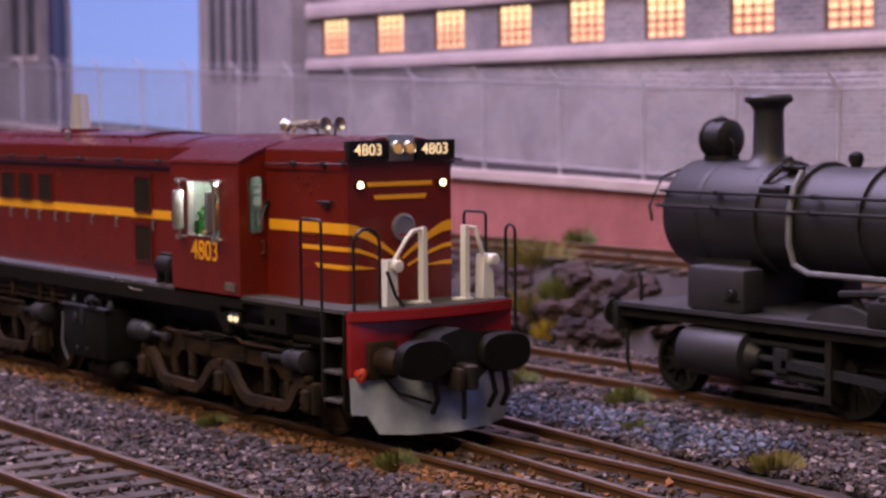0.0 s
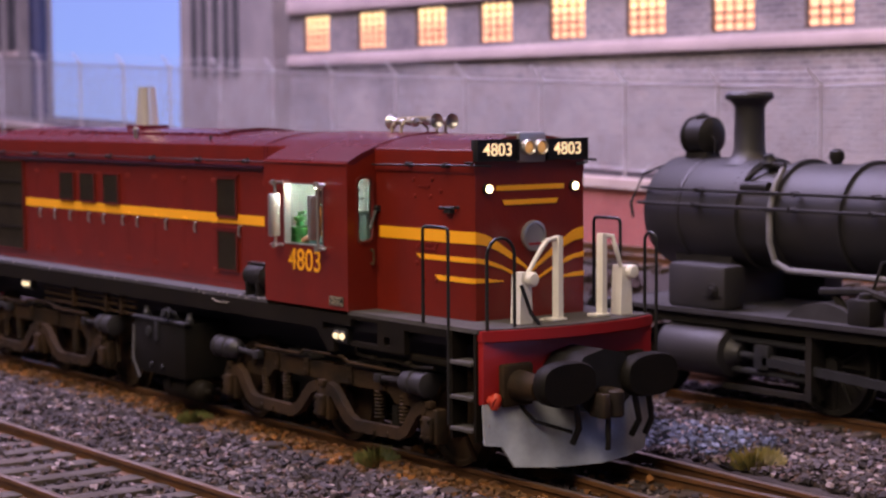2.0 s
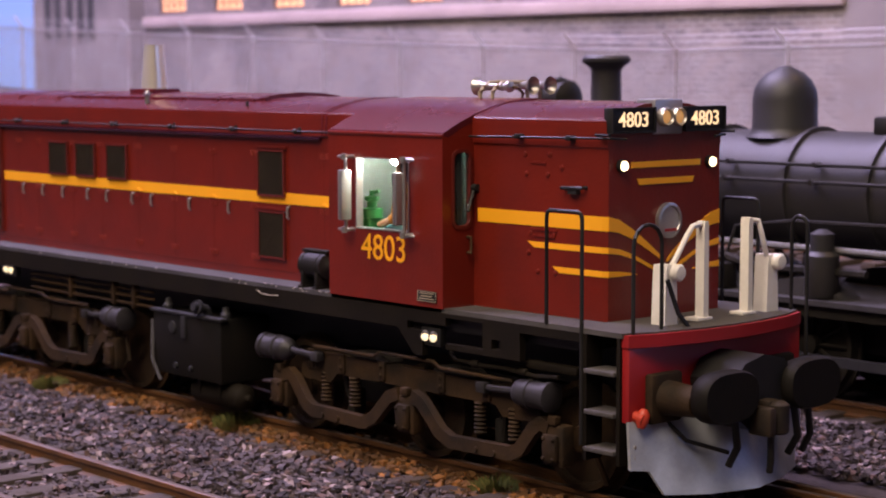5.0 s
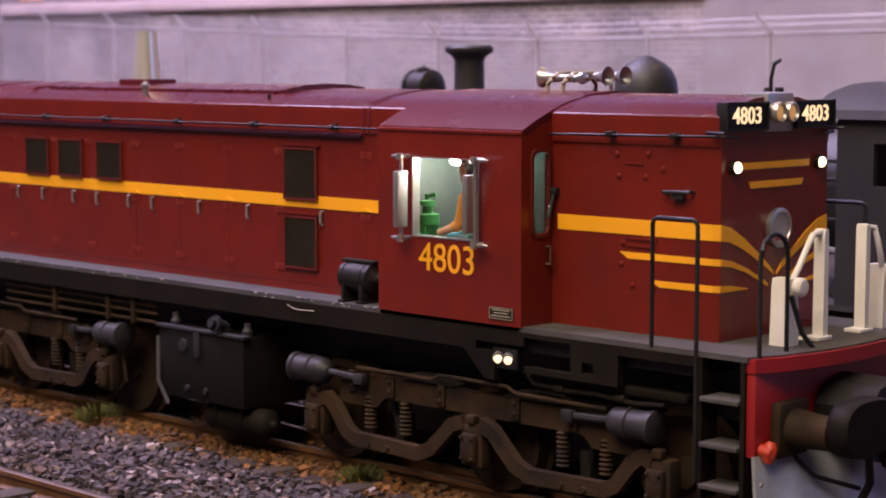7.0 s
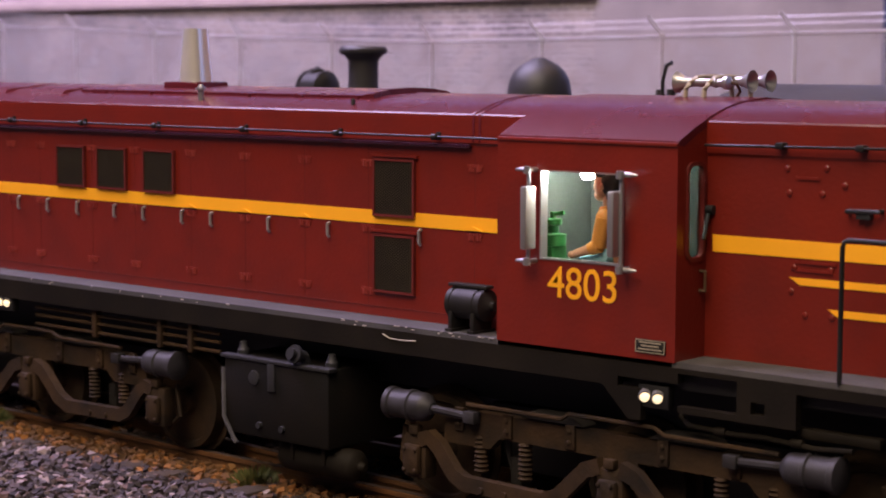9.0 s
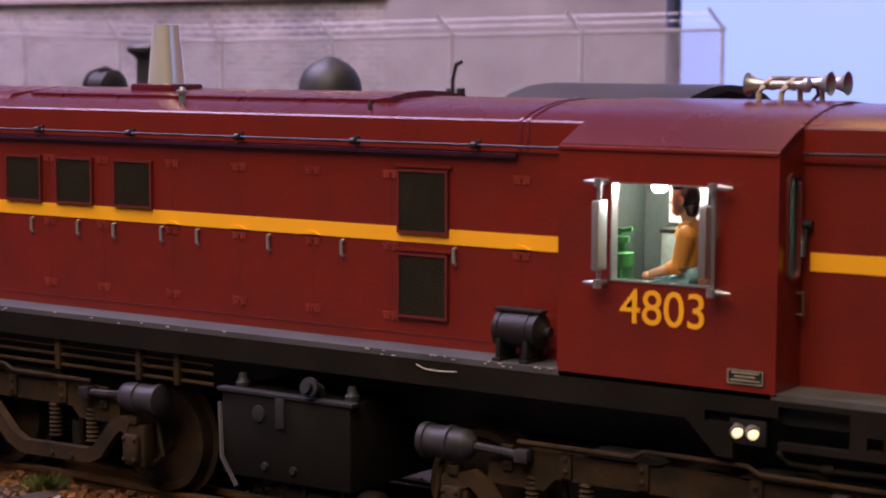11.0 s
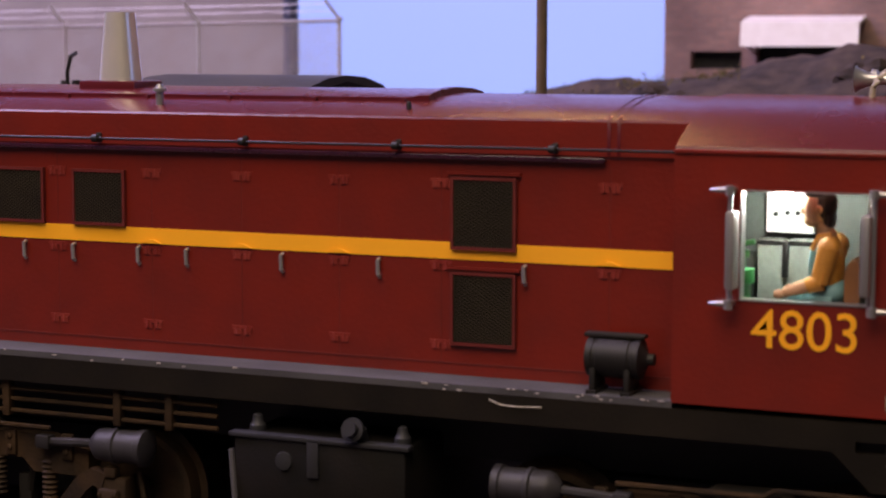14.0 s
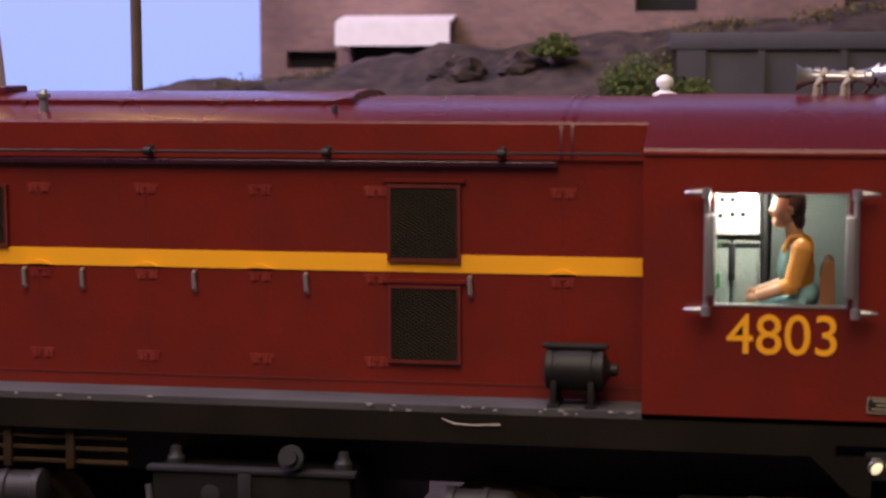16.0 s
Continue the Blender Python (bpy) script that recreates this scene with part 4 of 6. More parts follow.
for s in (-1, 1):
    strip("stripe", -5.74, 1.699, 2.405, 2.525, s)
    strip("stripe", -7.1, -6.85, 2.405, 2.525, s)
    strip("stripe", -7.1, -6.9, 2.24, 2.30, s)
    strip("stripe", -7.1, -6.92, 2.03, 2.09, s)
    for za, zb in ((2.40, 2.53), (2.20, 2.255), (1.985, 2.04)):
        strip("corner_stripe", 5.101, 5.152, za, zb, s, hy(5.1), 0.752)
    strip("stripe", 3.50, 5.10, 2.40, 2.53, s, hy(3.5), hy(5.1))
    strip("stripe", 4.25, 5.10, 2.20, 2.255, s, hy(4.25), hy(5.1), -0.09)
    strip("stripe", 4.57, 5.10, 1.985, 2.04, s, hy(4.57), hy(5.1), -0.09)


def face_stripe(s, rows, name="nose_stripe"):
    """A tapering stripe on the nose: rows of y, top, bottom."""
    bm = B()
    loft(bm, [[V(5.146, s * y, a), V(5.158, s * y, a), V(5.158, s * y, b), V(5.146, s * y, b)] for y, a, b in rows])
    part(name, bm, YELLOW, diesel, "tapering yellow nose stripe")


for s in (-1, 1):
    face_stripe(s, [(0.752, 2.53, 2.40), (0.62, 2.50, 2.38), (0.45, 2.41, 2.315), (0.25, 2.28, 2.21), (0.1, 2.17, 2.125), (0.02, 2.10, 2.07)])
    face_stripe(s, [(0.752, 2.255, 2.20), (0.6, 2.23, 2.18), (0.4, 2.16, 2.12), (0.2, 2.065, 2.03), (0.1, 2.01, 1.985)])
    face_stripe(s, [(0.752, 2.04, 1.985), (0.6, 2.03, 1.985), (0.38, 1.995, 1.985)])
for a, b, c, d in ((0.47, 0.47, 2.955, 3.01), (0.39, 0.36, 2.80, 2.855)):
    bm = B()
    prism(bm, [(-a, d), (a, d), (b, c), (-b, c)], "x", 5.146, 5.158)
    part("nose_stripe", bm, YELLOW, diesel, "yellow nose bar")

# nose fittings
for s in (-1, 1):
    bm = B()
    turned(bm, (5.14, s * 0.6, 2.98), (1, 0, 0), [(0, 0.06), (0.05, 0.06), (0.055, 0.045)], 16)
    lens = part("marker_light", bm, BLACK, diesel)
    bm = B()
    turned(bm, (5.19, s * 0.6, 2.98), (1, 0, 0), [(0, 0.046), (0.02, 0.042), (0.035, 0.022)], 16)
    part("lens", bm, MARKER, lens, "glowing warm white marker lens")
    bm = B()
    a, b = sorted((s * 0.2, s * 0.77))
    box(bm, 5.10, 5.2, a, b, 3.27, 3.5, 0.012)
    nb = part("number_board", bm, BLACK, diesel, "black number board with lit digits")
    bm = B()
    for p, q, r_, t_ in ((a, b, 3.27, 3.29), (a, b, 3.48, 3.5), (a, a + 0.02, 3.29, 3.48), (b - 0.02, b, 3.29, 3.48)):
        box(bm, 5.2, 5.215, p, q, r_, t_)
    part("rim", bm, BLACK, nb)
    text_mesh("number_sign", "4803", 0.19, pose(5.204, s * 0.485, 3.385, 90, 0, 90), DIGIT, nb, "lit white digits 4803", width=1.05)
    cyl(bm := B(), (4.99, s * 0.77, 3.26), (5.25, s * 0.85, 3.26), 0.015, n=6)
    part("bracket", bm, BLACK, nb)
bm = B()
box(bm, 4.95, 5.19, -0.19, 0.19, 3.25, 3.57, 0.02)
hl = part("headlight", bm, SILVER, diesel, "twin headlight in a silver casing")
for s in (-1, 1):
    bm = B()
    turned(bm, (5.18, s * 0.088, 3.41), (1, 0, 0), [(0, 0.085), (0.06, 0.088), (0.08, 0.075), (0.07, 0.066), (0.04, 0.06)], 20)
    part("bezel", bm, SILVER, hl)
    bm = B()
    turned(bm, (5.2, s * 0.088, 3.41), (1, 0, 0), [(0, 0.066), (0.03, 0.062), (0.045, 0.03)], 20)
    part("lens", bm, HEADLAMP, hl, "amber headlight lens")
bm = B()
turned(bm, (5.15, 0.03, 2.46), (1, 0, 0), [(0, 0.165), (0.035, 0.165), (0.045, 0.15), (0.045, 0.13), (0.03, 0.125)], 28)
bd = part("nose_badge", bm, SILVER, diesel, "round silver badge")
bm = B()
box(bm, 5.19, 5.197, -0.05, 0.11, 2.36, 2.385)
part("emblem", bm, RED, bd)

# doors, hinges, handles, grilles on the long hood
for s in (-1, 1):
    for x in (-5.35, -4.85, -3.98, -3.3, -2.46, -1.69, -0.89, -0.09, 1.15):
        bm = B()
        box(bm, x - 0.003, x + 0.003, min(s * 0.852, s * 0.846), max(s * 0.852, s * 0.846), 1.68, 3.08)
        part("door_seam", bm, SEAM, diesel)
        for z in (2.94, 2.36, 1.80):
            bm = B()
            ya, yb = sorted((s * 0.845, s * 0.857))
            for q in (-0.042, 0.042):
                box(bm, x + q - 0.03, x + q + 0.03, ya, yb, z - 0.035, z + 0.004)
                cyl(bm, (x + q, s * 0.857, z - 0.03), (x + q, s * 0.857, z + 0.028), 0.009, n=6)
            box(bm, x - 0.085, x + 0.085, ya, yb, z + 0.006, z + 0.03)
            part("hinge", bm, HINGE, diesel)
    for x in (-2.46, -1.69, -0.89, 1.15):
        bm = B()
        prism(bm, [(x - 0.09, 2.412), (x - 0.02, 2.44), (x + 0.02, 2.44), (x + 0.09, 2.412)], "y", min(s * 0.85, s * 0.872), max(s * 0.85, s * 0.872))
        part("hinge_leaf", bm, YELLOW, diesel, "hinge leaf under yellow paint")
    for x in (-5.2, -4.7, -4.2, -3.6, -3.15, -2.57, -2.15, -1.35, -0.57, 0.54):
        bm = B()
        tube(bm, [(x, s * 0.85, 2.38), (x, s * 0.885, 2.37), (x + 0.008, s * 0.89, 2.27), (x + 0.01, s * 0.87, 2.25)], 0.016, 6)
        part("door_handle", bm, SILVER, diesel, "small silver door catch")
    bm = B()
    box(bm, -7.0, 1.7, min(s * 0.85, s * 0.855), max(s * 0.85, s * 0.855), 1.665, 1.675)
    part("lower_seam", bm, SEAM, diesel)


def grille(x0, x1, z0, z1, s, bars=0):
    y = s * 0.85
    fr = B()
    ya, yb = sorted((y - s * 0.01, y + s * 0.035))
    w = 0.022
    for a, b, c, d in ((x0, x1, z0, z0 + w), (x0, x1, z1 - w, z1), (x0, x0 + w, z0 + w, z1 - w), (x1 - w, x1, z0 + w, z1 - w)):
        box(fr, a, b, ya, yb, c, d)
    g = part("grille", fr, SEAM, diesel, "maroon framed mesh grille")
    # added sheet that paints the shade seen through the mesh holes
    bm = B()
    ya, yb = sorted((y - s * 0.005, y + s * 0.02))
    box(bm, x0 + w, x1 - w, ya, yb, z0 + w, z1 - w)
    part("mesh_shade", bm, GRILLESHADE, g)
    bm = B()
    wx, hz, xa, xb, za, zb = 0.042, 0.026, x0 + w, x1 - w, z0 + w, z1 - w
    slope = hz / wx
    ya, yb = sorted((y + s * 0.02, y + s * 0.028))
    for sign in (-1, 1):
        lo = int(((za - zb) - (xb - xa) * slope) / hz) - 1
        for k in range(lo, -lo + 1):
            c = (za + zb) / 2 + k * hz
            # the strand z = c + sign * slope * (x - xa), kept inside the frame
            ends = sorted(((za - c) / (sign * slope) + xa, (zb - c) / (sign * slope) + xa))
            p, q = max(xa, ends[0]), min(xb, ends[1])
            if q - p > 0.01:
                u, v = c + sign * slope * (p - xa), c + sign * slope * (q - xa)
                t = 0.004
                loft(bm, [[V(p, ya, u - t), V(p, yb, u - t), V(p, yb, u + t), V(p, ya, u + t)], [V(q, ya, v - t), V(q, yb, v - t), V(q, yb, v + t), V(q, ya, v + t)]])
    part("mesh", bm, GRILLE, g, "dark expanded metal mesh", smooth=False)
    for k in range(bars):
        bm = B()
        z = z0 + (z1 - z0) * (k + 1) / (bars + 1)
        box(bm, x0 + w, x1 - w, min(y, y + s * 0.04), max(y, y + s * 0.04), z - 0.012, z + 0.012)
        part("bar", bm, FRAME, g)


for s in (-1, 1):
    for x in (-4.54, -3.88, -3.15):
        grille(x, x + 0.47, 2.53, 2.955, s)
    grille(-0.01, 0.48, 2.475, 2.985, s)
    grille(-0.01, 0.48, 1.80, 2.32, s)
    grille(-6.82, -5.78, 1.72, 3.09, s, 3)
    for z in (3.0, 2.335):
        bm = B()
        box(bm, -0.04, 0.51, min(s * 0.85, s * 0.88), max(s * 0.85, s * 0.88), z, z + 0.02)
        part("drip_strip", bm, MAROON, diesel)
    bm = B()
    box(bm, -7.1, 1.12, min(s * 0.86, s * 0.9), max(s * 0.86, s * 0.9), 3.105, 3.14, 0.008)
    part("gutter", bm, GUTTER, diesel)
    bm = B()
    tube(bm, [(-7.0, s * 0.93, 3.19), (1.66, s * 0.93, 3.195)], 0.010, 8)
    r = part("handrail", bm, BLACK, diesel, "thin black handrail along the roof edge")
    for x in (-6.45, -5.25, -4.05, -2.9, -1.64, -0.41, 0.76):
        bm = B()
        cyl(bm, (x, s * 0.86, 3.19), (x, s * 0.955, 3.193), 0.014, n=8)
        turned(bm, (x - 0.03, s * 0.93, 3.193), (1, 0, 0), [(0, 0.02), (0.01, 0.03), (0.05, 0.03), (0.06, 0.02)], 10)
        box(bm, x - 0.02, x + 0.02, min(s * 0.858, s * 0.885), max(s * 0.858, s * 0.885), 3.165, 3.235, 0.006)
        part("stanchion", bm, BLACK, r)
    bm = B()
    tube(bm, [(3.46, s * (hy(3.46) + 0.07), 3.21), (5.1, s * (hy(5.1) + 0.07), 3.23), (5.19, s * 0.78, 3.23), (5.22, s * 0.6, 3.22)], 0.011, 8)
    r = part("handrail", bm, BLACK, diesel, "thin black handrail round the nose")
    for x in (4.1, 4.75):
        bm = B()
        box(bm, x - 0.035, x + 0.035, min(s * 0.76, s * (hy(x) + 0.09)), max(s * 0.76, s * (hy(x) + 0.09)), 3.2, 3.25, 0.01)
        part("stanchion", bm, BLACK, r)
    # nose side fittings
    for x, z in ((4.13, 3.06), (4.45, 3.07), (4.15, 2.88), (4.42, 2.88), (4.2, 2.33), (4.5, 2.33), (4.18, 2.15), (4.3, 1.98), (4.52, 1.98), (4.6, 2.95)):
        bm = B()
        turned(bm, (x, s * (hy(x) - 0.005), z), (0, s, 0), [(0, 0.025), (0.015, 0.025), (0.022, 0.012)], 8)
        part("bolt", bm, MAROON, diesel)
    for x, z, w in ((4.2, 2.98, 0.2), (4.2, 2.36, 0.35), (4.22, 2.3, 0.3)):
        bm = B()
        box(bm, x, x + w, min(s * (hy(x + w) - 0.01), s * (hy(x) + 0.008)), max(s * (hy(x + w) - 0.01), s * (hy(x) + 0.008)), z, z + 0.02)
        part("cover_strip", bm, MAROON, diesel)
    bm = B()
    tube(bm, [(4.65, s * hy(4.65), 2.77), (4.65, s * (hy(4.65) + 0.06), 2.77), (4.9, s * (hy(4.9) + 0.06), 2.78), (4.9, s * hy(4.9), 2.78)], 0.018, 6)
    box(bm, 4.72, 4.83, min(s * 0.76, s * 0.84), max(s * 0.76, s * 0.84), 2.72, 2.76)
    part("latch", bm, DARK, diesel, "dark metal latch")

# roof
bm = B()
for x in (1.14, 1.21):
    loft(bm, [[V(x - 0.012, y * 1.005, z + 0.006) for y, z in HOOD[2:-2]] , [V(x + 0.012, y * 1.005, z + 0.006) for y, z in HOOD[2:-2]]])
part("roof_joint", bm, ROOF, diesel)
bm = B()
loft(bm, [[V(x, y, z) for y, z in ((-0.53, 3.42), (-0.53, 3.475 + h), (-0.50, 3.487 + h), (-0.3, 3.515 + h), (0, 3.53 + h), (0.3, 3.515 + h), (0.50, 3.487 + h), (0.53, 3.475 + h), (0.53, 3.42))] for x, h in ((-4.56, -0.03), (-4.54, 0.045), (-0.46, 0.045), (-0.41, 0.06), (-0.33, 0.06), (-0.31, -0.03))])
hatch = part("roof_hatch", bm, ROOF, diesel, "raised maroon roof hatch")
for k in range(6):
    for s in (-1, 1):
        bm = B()
        x = -4.12 + k * 0.72
        box(bm, x - 0.02, x + 0.02, s * 0.545 - 0.022, s * 0.545 + 0.022, 3.45, 3.515, 0.006)
        part("clamp", bm, ROOF, hatch)
for x0, x1 in ((-6.9, -5.7), (-5.6, -4.7)):
    bm = B()
    loft(bm, [[V(x, y, z) for y, z in ((-0.7, 3.42), (-0.6, 3.44 + h), (0, 3.5 + h), (0.6, 3.44 + h), (0.7, 3.42))] for x, h in ((x0, 0.0), (x0 + 0.03, 0.07), (x1 - 0.03, 0.07), (x1, 0.0))])
    part("fan_cover", bm, ROOF, diesel)
bm = B()
box(bm, -3.43, -2.91, -0.36, 0.06, 3.5, 3.615, 0.02)
part("exhaust_base", bm, ROOF, diesel)
bm = B()
rings = []
for z, a, b in ((3.6, 0.158, 0.15), (3.7, 0.150, 0.144), (4.11, 0.108, 0.118), (4.15, 0.106, 0.116)):
    rings.append([V(-3.17 + math.copysign(abs(math.cos(q)) ** 0.7, math.cos(q)) * a, -0.15 + math.copysign(abs(math.sin(q)) ** 0.7, math.sin(q)) * b, z) for q in [k * math.tau / 32 for k in range(32)]])
loft(bm, rings + [[V(-3.17 + (p.x + 3.17) * 0.85, -0.15 + (p.y + 0.15) * 0.85, 4.13) for p in rings[-1]]])
part("exhaust", bm, STACK, diesel, "tapered silver exhaust stack")
for x, y, z in ((-2.47, -0.70, 3.44), (-0.40, -0.72, 3.42)):
    bm = B()
    turned(bm, (x, y, z), (0, 0, 1), [(0, 0.03), (0.10, 0.03), (0.105, 0.05), (0.13, 0.05), (0.135, 0.03), (0.16, 0.022)] if z > 3.43 else [(0, 0.02), (0.06, 0.02), (0.08, 0.01)], 12)
    part("roof_valve", bm, SILVER if z > 3.43 else BLACK, diesel)
horn = part("air_horn", B(), SILVER, diesel, "silver twin air horn on the cab roof")
for at, d in (((2.66, 0.24, 3.68), 1), ((2.72, 0.42, 3.68), 1), ((3.12, -0.02, 3.67), -1)):
    bm = B()
    turned(bm, at, (d, 0, 0), [(0, 0.03), (0.015, 0.055), (0.05, 0.055), (0.065, 0.034), (0.12, 0.03), (0.125, 0.042), (0.15, 0.042), (0.155, 0.03), (0.34, 0.036), (0.42, 0.046), (0.475, 0.068), (0.5, 0.088), (0.505, 0.092), (0.495, 0.078), (0.42, 0.032)], 20)
    part("trumpet", bm, SILVER, horn)
for x in (2.80, 2.98):
    bm = B()
    pts = [(x - 0.06, -0.10, 3.535), (x - 0.055, -0.10, 3.61), (x - 0.03, -0.08, 3.665), (x, -0.03, 3.705), (x, 0.1, 3.715), (x, 0.42, 3.71), (x, 0.5, 3.66), (x, 0.51, 3.50)]
    tube(bm, pts, 0.022, 8)
    box(bm, x - 0.1, x - 0.01, -0.15, -0.06, 3.525, 3.55, 0.006)
    part("bracket", bm, PLATE, horn, "pale brass bracket")
bm = B()
tube(bm, [(3.1, -0.02, 3.67), (3.14, 0.04, 3.66), (3.1, 0.16, 3.6), (3.02, 0.2, 3.53)], 0.014, 6)
part("air_pipe", bm, BRASS, horn)

# deck, sill and underframe
bm = B()
out = [(3.4, -1.2), (5.74, -1.2), (5.86, -0.9), (5.95, -0.4), (5.97, 0), (5.95, 0.4), (5.86, 0.9), (5.74, 1.2), (3.4, 1.2)]
prism(bm, out, "z", 1.54, 1.585)
part("front_deck", bm, DECKF, diesel, "dusty grey front deck")
bm = B()
prism(bm, [(-8.3, -1.2), (-7.1, -1.2), (-7.1, 1.2), (-8.3, 1.2)], "z", 1.54, 1.585)
part("rear_deck", bm, DECK, diesel, "dusty grey rear deck")
for s in (-1, 1):
    bm = B()
    a, b = sorted((s * 0.84, s * 1.2))
    box(bm, -7.1, 1.7, a, b, 1.54, 1.585)
    part("walkway", bm, DECK, diesel, "worn grey walkway edge")
    bm = B()
    a, b = sorted((s * 1.13, s * 1.205))
    box(bm, -8.3, 2.9, a, b, 1.345, 1.54)
    box(bm, 2.9, 3.46, a, b, 1.42, 1.54)
    box(bm, 3.98, 4.1, a, b, 1.2, 1.54)
    box(bm, 3.46, 3.98, a, b, 1.50, 1.54)
    box(bm, 3.46, 3.98, a, b, 1.2, 1.25)
    box(bm, 4.1, 4.22, a, b, 1.2, 1.27)
    box(bm, 4.1, 4.22, a, b, 1.36, 1.54)
    box(bm, 4.22, 4.48, a, b, 1.2, 1.54)
    box(bm, 4.48, 5.28, a, b, 1.46, 1.54)
    prism(bm, [(2.75, 1.345), (2.9, 1.345), (3.12, 1.345), (3.12, 1.1), (3.0, 1.1)], "y", a, b)
    part("side_sill", bm, FRAME, diesel, "black side sill")
    bm = B()
    box(bm, 3.9, 5.1, min(s * 1.0, s * 1.1), max(s * 1.0, s * 1.1), 1.12, 1.2, 0.02)
    part("cable_trunk", bm, FRAME, diesel)
    bm = B()
    tube(bm, [(3.42, s * 1.1, 1.16), (3.52, s * 1.13, 1.1), (3.9, s * 1.13, 1.085), (4.2, s * 1.13, 1.095), (4.6, s * 1.13, 1.07), (4.9, s * 1.12, 1.09)], 0.022, 8)
    for x in (3.75, 4.4):
        turned(bm, (x, s * 1.13, 1.09), (1, 0, 0), [(0, 0.03), (0.02, 0.038), (0.08, 0.038), (0.1, 0.03)], 10)
    part("conduit", bm, FRAME, diesel, "sooty black conduit below the sill")
bm = B()
box(bm, -8.2, 5.7, -0.62, 0.62, 0.95, 1.53)
box(bm, -7.6, 5.2, -1.1, 1.1, 1.36, 1.53)
part("centre_sill", bm, BLACK, diesel)
bm = B()
prism(bm, [(5.70, -1.18), (5.80, -1.18), (5.9, -0.9), (5.985, -0.4), (6.0, 0), (5.985, 0.4), (5.9, 0.9), (5.80, 1.18), (5.70, 1.18)], "z", 1.46, 1.57)
part("deck_lip", bm, RED, diesel, "bright red deck edge")
bm = B()
box(bm, 5.7, 5.8, -1.17, 1.17, 0.8, 1.46, 0.015)
part("headstock", bm, RED, diesel, "red headstock")
bm = B()
box(bm, -8.36, -8.28, -1.17, 1.17, 0.8, 1.58, 0.015)
part("rear_headstock", bm, RED, diesel)
bm = B()
prof = [(-1.17, 5.8, 0.40), (-1.0, 5.86, 0.38), (-0.9, 5.95, 0.17), (-0.5, 6.12, 0.15), (0, 6.25, 0.15), (0.5, 6.12, 0.15), (0.9, 5.95, 0.17), (1.0, 5.86, 0.38), (1.17, 5.8, 0.40)]
loft(bm, [[V(5.78 + 0.06 * (1 - abs(y)), y, 0.82), V(5.81 + 0.06 * (1 - abs(y)), y, 0.82), V(x + 0.03, y, z), V(x, y, z)] for y, x, z in prof])
part("plough", bm, PLOUGH, diesel, "weathered pale grey steel plough")
for s in (-1, 1):
    bm = B()
    for z in (0.5, 0.6):
        turned(bm, (5.82, s * 1.12, z), (1, 0, 0), [(0, 0.02), (0.02, 0.015)], 8)
    part("rivet", bm, SILVER, diesel)
    bm = B()
    box(bm, 5.8, 5.9, s * 0.78 - 0.2, s * 0.78 + 0.2, 0.78, 1.22, 0.03)
    cyl(bm, (5.88, s * 0.78, 1.0), (6.25, s * 0.78, 1.0), 0.16, 0.13)
    bf = part("buffer", bm, DUST if s < 0 else FRAME, diesel, "rusty buffer with dark oval head")
    bm = B()
    rings = []
    for x, k in ((6.2, 0.4), (6.25, 0.92), (6.3, 1.0), (6.4, 1.0), (6.44, 0.93)):
        rings.append([V(x, (0.60 if s > 0 else -0.55) + math.copysign(abs(math.cos(q)) ** 0.75, math.cos(q)) * 0.37 * k, 1.04 + math.copysign(abs(math.sin(q)) ** 0.75, math.sin(q)) * 0.23 * k) for q in [j * math.tau / 28 for j in range(28)]])
    loft(bm, rings)
    part("head", bm, DARKTANK, bf, "sooty black oval buffer head")
bm = B()
box(bm, 5.8, 6.2, -0.3, 0.3, 0.75, 1.18, 0.04)
loft(bm, [[V(x, y, z) for y, z in ((-0.40, 1.14), (-0.27, 1.29), (0, 1.35), (0.27, 1.29), (0.40, 1.14), (0.38, 0.84), (0.2, 0.70), (-0.2, 0.70), (-0.38, 0.84))] for x in (5.82, 6.33)] )
cp = part("coupler_pocket", bm, BLACK, diesel)
bm = B()
box(bm, 6.2, 6.45, -0.08, 0.08, 0.68, 0.96, 0.03)
turned(bm, (6.46, 0.03, 0.66), (0, 0, 1), [(0, 0.08), (0.02, 0.1), (0.26, 0.1), (0.29, 0.06)], 14)
box(bm, 6.3, 6.56, -0.2, -0.1, 0.66, 0.92, 0.03)
part("knuckle_coupler", bm, COUPLER, cp, "dark rusty knuckle coupler")
bm = B()
tube(bm, [(6.45, -0.05, 0.65), (6.45, -0.05, 0.42), (6.43, -0.04, 0.32)], 0.03, 6)
part("coupler_pin", bm, BLACK, cp)
for y, x in ((0.42, 0.02), (-0.4, 0.0), (0.62, 0.0)):
    bm = B()
    tube(bm, [(5.82, y, 1.0), (6.2, y, 1.02), (6.3, y + 0.03, 0.85), (6.28, y + 0.1 + x, 0.55), (6.2, y + 0.08, 0.38)], 0.035, 8)
    part("air_hose", bm, BLACK, diesel, "black rubber air hose")
bm = B()
tube(bm, [(5.83, -0.72, 0.78), (6.0, -0.65, 0.62), (6.2, -0.32, 0.5)], 0.022, 6)
part("uncoupling_bar", bm, BLACK, diesel)
for s in (-1, 1):
    bm = B()
    cyl(bm, (5.79, s * 1.08, 0.86), (5.9, s * 1.08, 0.84), 0.05, n=10)
    turned(bm, (5.86, s * 1.06, 0.84), (0, 0.3, 1), [(-0.08, 0.03), (-0.03, 0.06), (0.05, 0.06), (0.09, 0.03)], 10)
    part("brake_cock", bm, REDCOCK, diesel, "orange-red brake cock")

